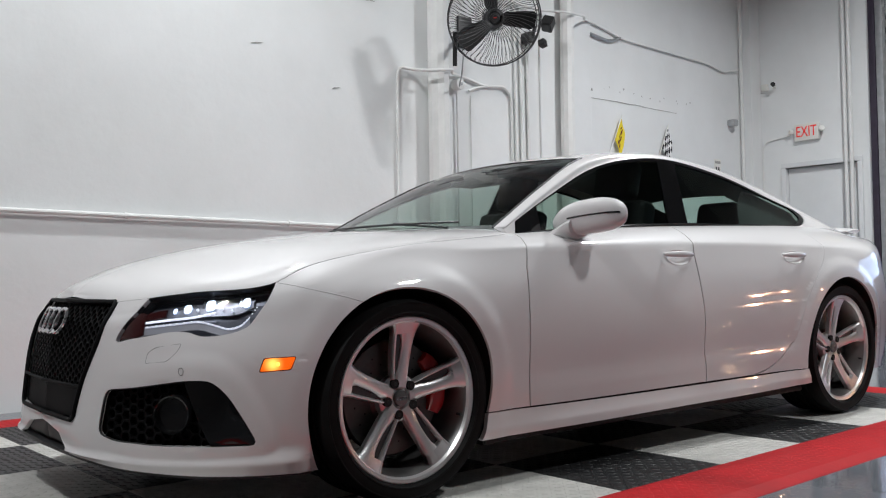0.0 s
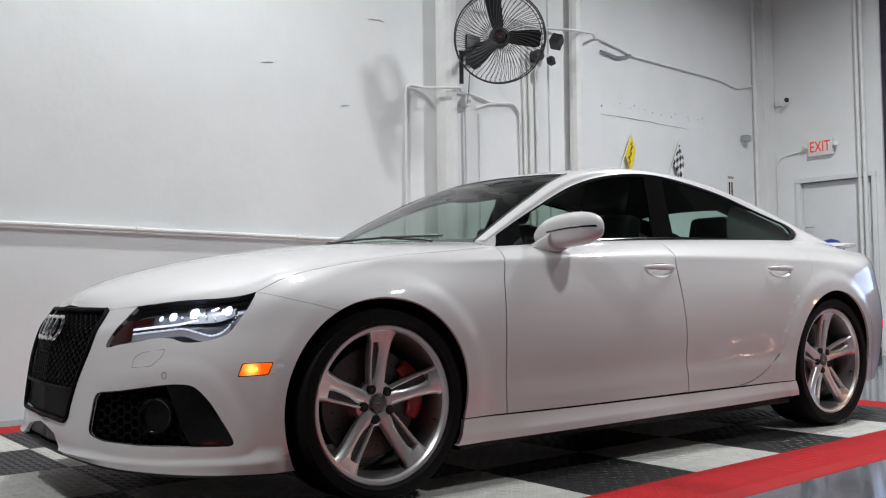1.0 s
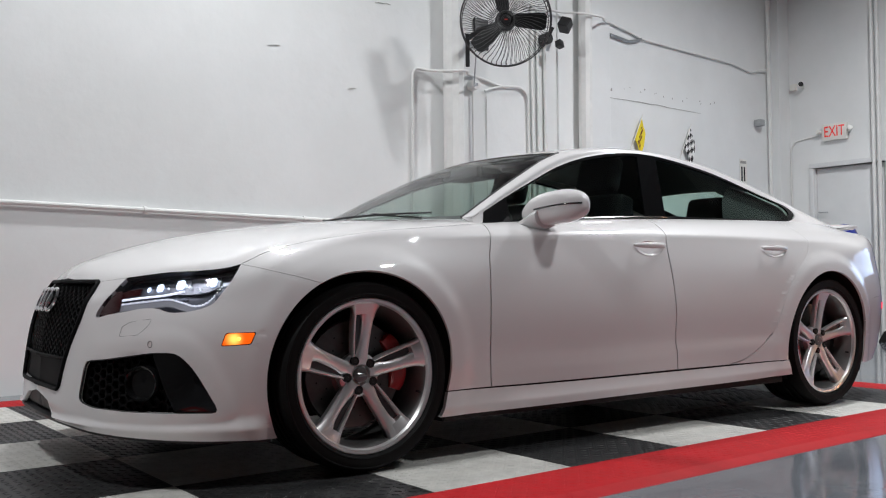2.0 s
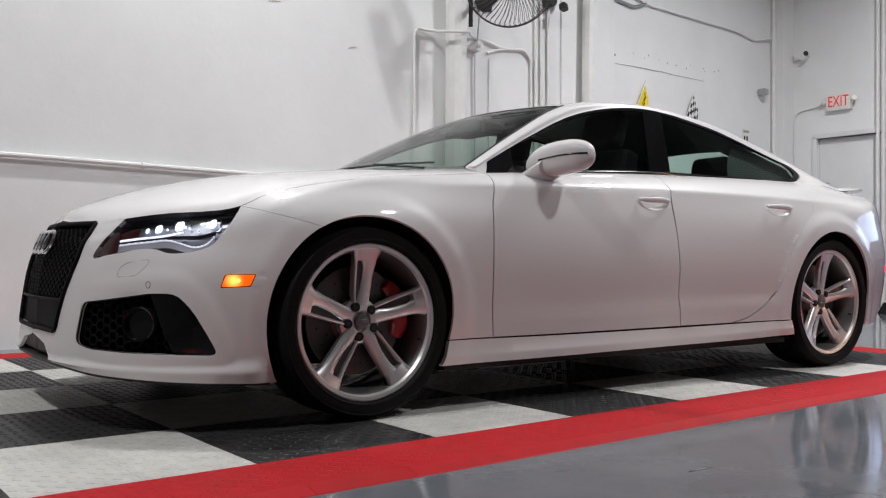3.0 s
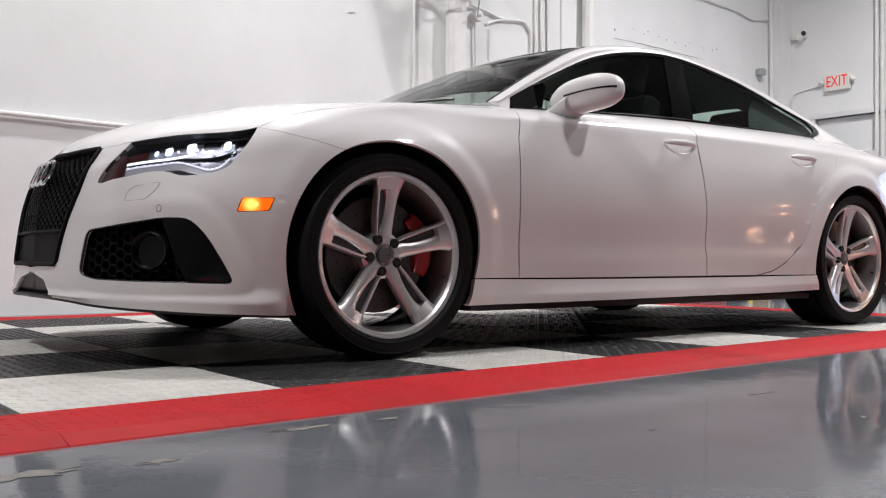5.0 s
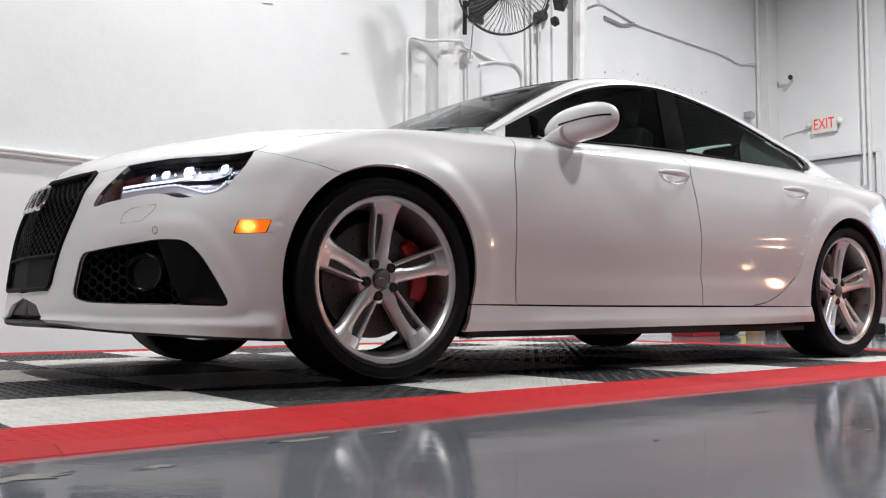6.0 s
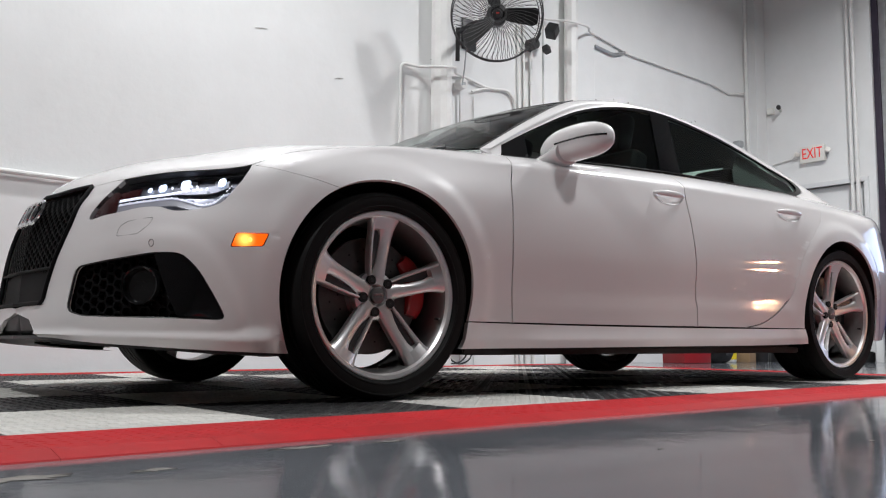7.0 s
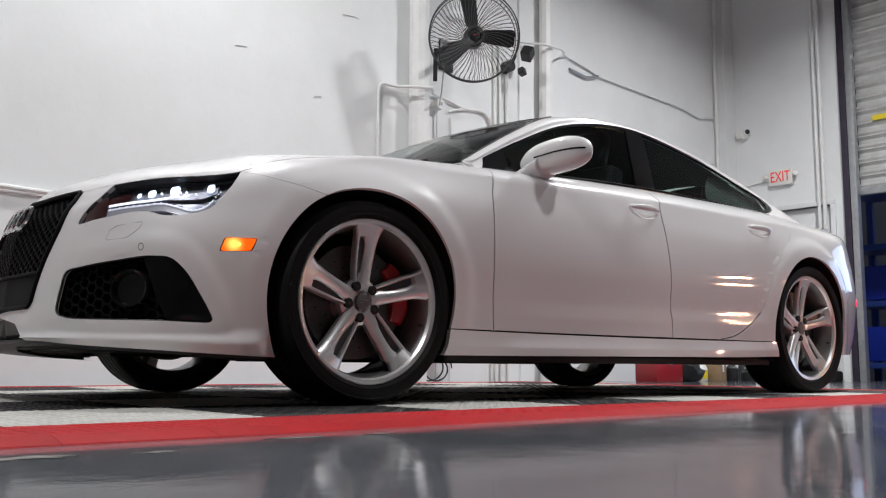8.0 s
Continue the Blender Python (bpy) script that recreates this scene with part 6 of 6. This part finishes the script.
part("body", new_box(-.24, .22, -.13, .13, 0, .20, .012), TOOL_RED, toolbox)
part("lid", new_box(-.245, .225, -.135, .135, .203, .25, .015), TOOL_RED, toolbox)
part("handle", tube(bmesh.new(), bends([(-.09, 0, .25), (-.09, 0, .29), (.07, 0, .29), (.07, 0, .25)], .02), .009, 8), BLACK_PLASTIC, toolbox, "black handle")
part("latch", new_box(-.03, .03, -.142, -.134, .17, .22, .003), GREY_STEEL, toolbox)
bag = thing("tool_bag", "slumped black fabric tool bag on the floor", "bag", pose(6.38, 2.00, FLOOR_Z))
bm = bmesh.new()
bmesh.ops.create_icosphere(bm, subdivisions=3, radius=.5)
for v in bm.verts:
    n = noise.noise(v.co * 3.1) * .10
    v.co = Vector((v.co.x * (.42 + n), v.co.y * (.28 + n), max(-.0, (v.co.z + .42) * (.24 + n))))
part("body", bm, BLACK_PLASTIC, bag)
part("strap", tube(bmesh.new(), bends([(-.12, 0, .17), (-.06, -.04, .24), (.06, -.04, .24), (.12, 0, .17)], .04), .010, 8), BLACK_PLASTIC, bag)
jug = thing("jug", "white plastic jug with a yellow label", "jug", pose(6.72, 2.07, FLOOR_Z))
part("body", fix_normals(lathe(bmesh.new(), [(.001, 0), (.075, 0), (.082, .01), (.082, .14), (.06, .18), (.025, .20), (.025, .22), (.001, .22)], 24, "z")), SIGN_WHITE, jug)
part("cap", fix_normals(lathe(bmesh.new(), [(.029, .205), (.029, .232), (.001, .234)], 16, "z")), YELLOW, jug, "yellow cap")
part("label", fix_normals(lathe(bmesh.new(), [(.0832, .03), (.0832, .12)], 24, "z")), YELLOW, jug, "yellow paper label")
carton = thing("carton", "small brown cardboard carton on the floor", "carton", pose(6.98, 2.04, FLOOR_Z, 0, 0, 12))
part("body", new_box(-.10, .10, -.09, .09, 0, .23, .004), CARDBOARD, carton)
part("tape", new_box(-.025, .025, -.091, .091, .10, .2312), SIGN_WHITE, carton)
for k, (x, y, r, h) in enumerate(((7.22, 1.98, .07, .20), (7.42, 1.90, .085, .14), (7.60, 2.05, .06, .24))):
    b = thing("bottle", "dark plastic bottle standing on the floor", "bottle", pose(x, y, FLOOR_Z), "bottles on the floor")
    part("body", fix_normals(lathe(bmesh.new(), [(.001, 0), (r * .95, 0), (r, .01), (r, h * .7), (r * .45, h * .9), (r * .4, h), (.001, h)], 20, "z")), BLACK_PLASTIC, b)
    part("cap", fix_normals(lathe(bmesh.new(), [(r * .45, h * .98), (r * .45, h * 1.08), (.001, h * 1.09)], 14, "z")), GREY_STEEL if k else FLAG_RED, b)
stop = thing("door_stop", "small black rubber wedge on the floor by the door", "door stop", pose(8.15, 1.25, FLOOR_Z))
bm = bmesh.new()
prism(bm, [(-.09, 0), (.09, 0), (.09, .11), (.05, .12)], -.05, .05)
bmesh.ops.bevel(bm, geom=bm.edges[:], offset=.01, segments=2, affect="EDGES")
part("wedge", bm, RUBBER, stop)
hose = thing("air_hose", "loops of thin black cable hanging at the foot of the wall", "cable", pose(3.35, WALL_Y - .06, FLOOR_Z))
bm = bmesh.new()
pts = []
for k in range(60):
    t = k / 59
    a = t * 2 * math.pi * 2.4
    pts.append(Vector((-.05 + .16 * math.cos(a) - .12 * t, -.02 - .03 * math.sin(a * .5), .13 + .11 * math.sin(a))))
pts += [Vector((-.35, -.03, .03)), Vector((-.6, -.05, .012)), Vector((-.95, -.03, .010))]
tube(bm, pts, .007, 6)
part("coil", bm, BLACK_PLASTIC, hose)

# ---- halogen work lamp standing by the gate ----
WORK_GLOW = material("halogen_glow", (1, .8, .6), .4, emit=(1.0, .66, .42), strength=45)
work = thing("work_lamp", "black twin halogen work lamp on a stand, switched on", "work lamp", pose(7.4, -4.9, FLOOR_Z, 0, 0, 55))
part("stand", tube(bmesh.new(), bends([(-.2, 0, .012), (.2, 0, .012), (.2, 0, .92), (-.2, 0, .92), (-.2, 0, .012)], .03), .012, 8), BLACK_PLASTIC, work)
part("crossbar", tube(bmesh.new(), [(-.2, 0, .46), (.2, 0, .46)], .010, 8), BLACK_PLASTIC, work)
for z in (.52, .97):
    head = part("lamp_head", new_box(-.13, .13, -.02, .08, z, z + .22, .015), BLACK_PLASTIC, work, "black lamp head")
    part("glass", new_box(-.022, .022, .081, .085, z + .085, z + .135), WORK_GLOW, head, "bright warm lamp glass")
    wl = bpy.data.lights.new("work_lamp_light", "AREA")
    wl.shape, wl.size, wl.size_y, wl.energy, wl.color = "RECTANGLE", .04, .05, 6, (1.0, .46, .25)
    wlo = new("work_light_source", wl)
    wlo.matrix_world = look((7.31, -4.84, z + .09), (2.9, -1.2, .45))

# ---- beyond the raised gate ----
OUT_BLUE = material("blue_rack_paint", (0.02, 0.05, 0.22), 0.45, vary=0.1, scale=4)
wall("wall_beyond", RX1 + 4.6, RX1 + 4.8, -5.0, 3.2, FLOOR_Z, 5.0, "grey wall of the bay beyond the gate", GREY_WALL)
wall("wall_beyond_side", RX1 + 0.3, RX1 + 4.8, 3.0, 3.2, FLOOR_Z, 5.0, "pale wall of the bay beyond the gate", WALL_PAINT)
rack = thing("storage_rack", "tall blue steel storage rack beyond the gate", "rack", pose(RX1 + 1.1, .95, FLOOR_Z))
for x in (0, .6):
    for y in (-1.2, -.3, .6):
        part("post", new_box(x - .03, x + .03, y - .04, y + .04, 0, 3.0, .004), OUT_BLUE, rack)
for z in (.15, .9, 1.6, 2.3):
    part("shelf", new_box(-.02, .62, -1.22, .62, z, z + .07, .004), OUT_BLUE, rack)
for k in range(6):
    part("crate", new_box(.05, .55, -1.1 + (k % 3) * .56, -.62 + (k % 3) * .56, .24 + (k // 3) * .75, .66 + (k // 3) * .75, .01), BLUE_PLASTIC, rack, "blue plastic crate")
# added unseen lamps: first stands in for daylight, second brightens the rack
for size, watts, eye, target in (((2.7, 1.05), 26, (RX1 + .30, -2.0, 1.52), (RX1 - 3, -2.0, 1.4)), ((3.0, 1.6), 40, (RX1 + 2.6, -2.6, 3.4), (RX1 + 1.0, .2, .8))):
    gate_fill = bpy.data.lights.new("daylight_and_bay_fill", "AREA")
    gate_fill.shape, gate_fill.size, gate_fill.size_y, gate_fill.energy, gate_fill.color = "RECTANGLE", *size, watts, (0.52, 0.68, 1.0)
    new("gate_daylight_fill", gate_fill).matrix_world = look(eye, target)

# ---- worn patches of the floor paint ----
CONCRETE = material("bare_concrete", (0.19, 0.175, 0.155), 0.75, vary=0.15, scale=30, second=(0.16, 0.15, 0.14), second_scale=18, second_amount=.8)
for k, (x, y, a, b) in enumerate([(-1.42, -1.83, .10, .035), (-1.22, -1.86, .05, .02), (-.86, -1.74, .09, .022), (-.66, -1.76, .05, .012), (-1.7, -1.95, .12, .04), (.35, -2.05, .07, .006), (1.4, -2.3, .012, .008), (1.15, -1.95, .010, .008), (.2, -2.4, .014, .010), (-.3, -2.2, .012, .007), (2.2, -2.0, .014, .01)]):
    rnd = random.Random(40 + k)
    bm = bmesh.new()
    n = 22
    ring_ = [bm.verts.new((a * math.cos(t) * rnd.uniform(.35, 1.0), b * math.sin(t) * rnd.uniform(.15, 1.1), 0)) for t in (2 * math.pi * i / n for i in range(n))]
    bm.faces.new(ring_)
    r = bmesh.ops.extrude_face_region(bm, geom=bm.faces[:])
    bmesh.ops.translate(bm, vec=(0, 0, .0012), verts=[v for v in r["geom"] if isinstance(v, bmesh.types.BMVert)])
    ob = mesh_object("paint_chip", fix_normals(bm), CONCRETE, smooth=False)
    ob.location = (x, y, FLOOR_Z)
    tagged(ob, "bare patch where the grey floor paint has chipped", "paint chip", "floor paint chips")

# ---- the chequered mat ----
CELL = 0.637                     # one chequer square: two tiles each way
MAT_X0, MAT_Y0 = -0.030, -1.300  # a corner of the squares on the near edge
NX0, NX1, NY = -3, 6, 5          # squares from that corner to the front, to the rear, and across
T = CELL / 2
mat_thing = thing("floor_mat", "black and white chequered tile mat with a red border", "floor mat", pose(0, 0, 0))


def tile_mesh(name, w, d, mat, ribs=9):
    """A tile with rounded edge and the raised lozenges of diamond plate."""
    bm = new_box(-w / 2 + 0.0006, w / 2 - 0.0006, -d / 2 + 0.0006, d / 2 - 0.0006, FLOOR_Z, -0.002)
    n = ribs
    step = w / n
    for i in range(n):
        for j in range(max(1, round(d / step))):
            cx, cy = -w / 2 + (i + 0.5) * step, -d / 2 + (j + 0.5) * step
            a = math.pi / 4 if (i + j) % 2 else -math.pi / 4
            lx, ly = step * 0.46, step * 0.15
            c, s = math.cos(a), math.sin(a)
            base = [bm.verts.new((cx + c * px - s * py, cy + s * px + c * py, -0.002)) for px, py in ((-lx, 0), (0, -ly), (lx, 0), (0, ly))]
            t0, t1 = bm.verts.new((cx - c * lx * 0.55, cy - s * lx * 0.55, 0)), bm.verts.new((cx + c * lx * 0.55, cy + s * lx * 0.55, 0))
            bm.faces.new((base[0], base[1], t0))
            bm.faces.new((base[1], t1, t0))
            bm.faces.new((base[1], base[2], t1))
            bm.faces.new((base[2], base[3], t1))
            bm.faces.new((base[3], t0, t1))
            bm.faces.new((base[3], base[0], t0))
    me = bpy.data.meshes.new(name)
    bm.to_mesh(me)
    bm.free()
    me.materials.append(mat)
    return me


tile_white = tile_mesh("tile_white", T, T, MAT_WHITE)
tile_black = tile_mesh("tile_black", T, T, MAT_BLACK)
for i in range(NX0 * 2, NX1 * 2):
    for j in range(NY * 2):
        dark = (i // 2 + j // 2) % 2 == 1
        ob = new("tile", tile_black if dark else tile_white)
        ob.parent = mat_thing
        ob.location = (MAT_X0 + (i + 0.5) * T, MAT_Y0 + (j + 0.5) * T, 0)
# border: flat ribbed strip with a ramped outer edge
BORDER, RAMP = 0.345, 0.062


def edge_mesh(name, length, mat):
    bm = bmesh.new()
    prof = [(0, FLOOR_Z), (0, -0.002), (-BORDER + RAMP, -0.002), (-BORDER + 0.004, FLOOR_Z + 0.003), (-BORDER, FLOOR_Z)]
    lo = [bm.verts.new((-length / 2 + 0.0006, y, z)) for y, z in prof]
    hi = [bm.verts.new((length / 2 - 0.0006, y, z)) for y, z in prof]
    for k in range(len(prof) - 1):
        bm.faces.new((lo[k], hi[k], hi[k + 1], lo[k + 1]))
    bm.faces.new(lo[::-1])
    bm.faces.new(hi)
    fix_normals(bm)
    n = 9
    st = length / n
    for i in range(n):
        for j in range(7):
            cx, cy = -length / 2 + (i + 0.5) * st, -(j + 0.5) * st
            a = math.pi / 4 if (i + j) % 2 else -math.pi / 4
            lx, ly = st * 0.46, st * 0.15
            c, s = math.cos(a), math.sin(a)
            base = [bm.verts.new((cx + c * px - s * py, cy + s * px + c * py, -0.002)) for px, py in ((-lx, 0), (0, -ly), (lx, 0), (0, ly))]
            top = bm.verts.new((cx, cy, -0.0003))
            for k in range(4):
                bm.faces.new((base[k], base[(k + 1) % 4], top))
    me = bpy.data.meshes.new(name)
    bm.to_mesh(me)
    bm.free()
    me.materials.append(mat)
    return me


edge = edge_mesh("edge_tile", T, MAT_RED)
X0, X1, Y0, Y1 = MAT_X0 + NX0 * CELL, MAT_X0 + NX1 * CELL, MAT_Y0, MAT_Y0 + NY * CELL
for i in range(NX0 * 2, NX1 * 2):
    for y, turn in ((Y0, 0), (Y1, 180)):
        ob = new("edge_tile", edge)
        ob.parent = mat_thing
        ob.matrix_basis = pose(MAT_X0 + (i + 0.5) * T, y, 0, 0, 0, turn)
for j in range(NY * 2):
    for x, turn in ((X0, -90), (X1, 90)):
        ob = new("edge_tile", edge)
        ob.parent = mat_thing
        ob.matrix_basis = pose(x, Y0 + (j + 0.5) * T, 0, 0, 0, turn)
corner_bm = bmesh.new()
cv = [corner_bm.verts.new(p) for p in ((0, 0, -0.002), (-BORDER, 0, FLOOR_Z), (-BORDER, -BORDER, FLOOR_Z), (0, -BORDER, FLOOR_Z), (-BORDER + RAMP, 0, -0.002), (-BORDER + RAMP, -BORDER + RAMP, -0.002), (0, -BORDER + RAMP, -0.002))]
for f in ((0, 4, 5, 6), (4, 1, 2, 5), (5, 2, 3, 6)):
    corner_bm.faces.new([cv[k] for k in f])
corner_me = bpy.data.meshes.new("corner_tile")
corner_bm.to_mesh(corner_me)
corner_bm.free()
corner_me.materials.append(MAT_RED)
for x, y, turn in ((X0, Y0, 0), (X1, Y0, 90), (X1, Y1, 180), (X0, Y1, -90)):
    ob = new("corner_tile", corner_me)
    ob.parent = mat_thing
    ob.matrix_basis = pose(x, y, 0, 0, 0, turn)
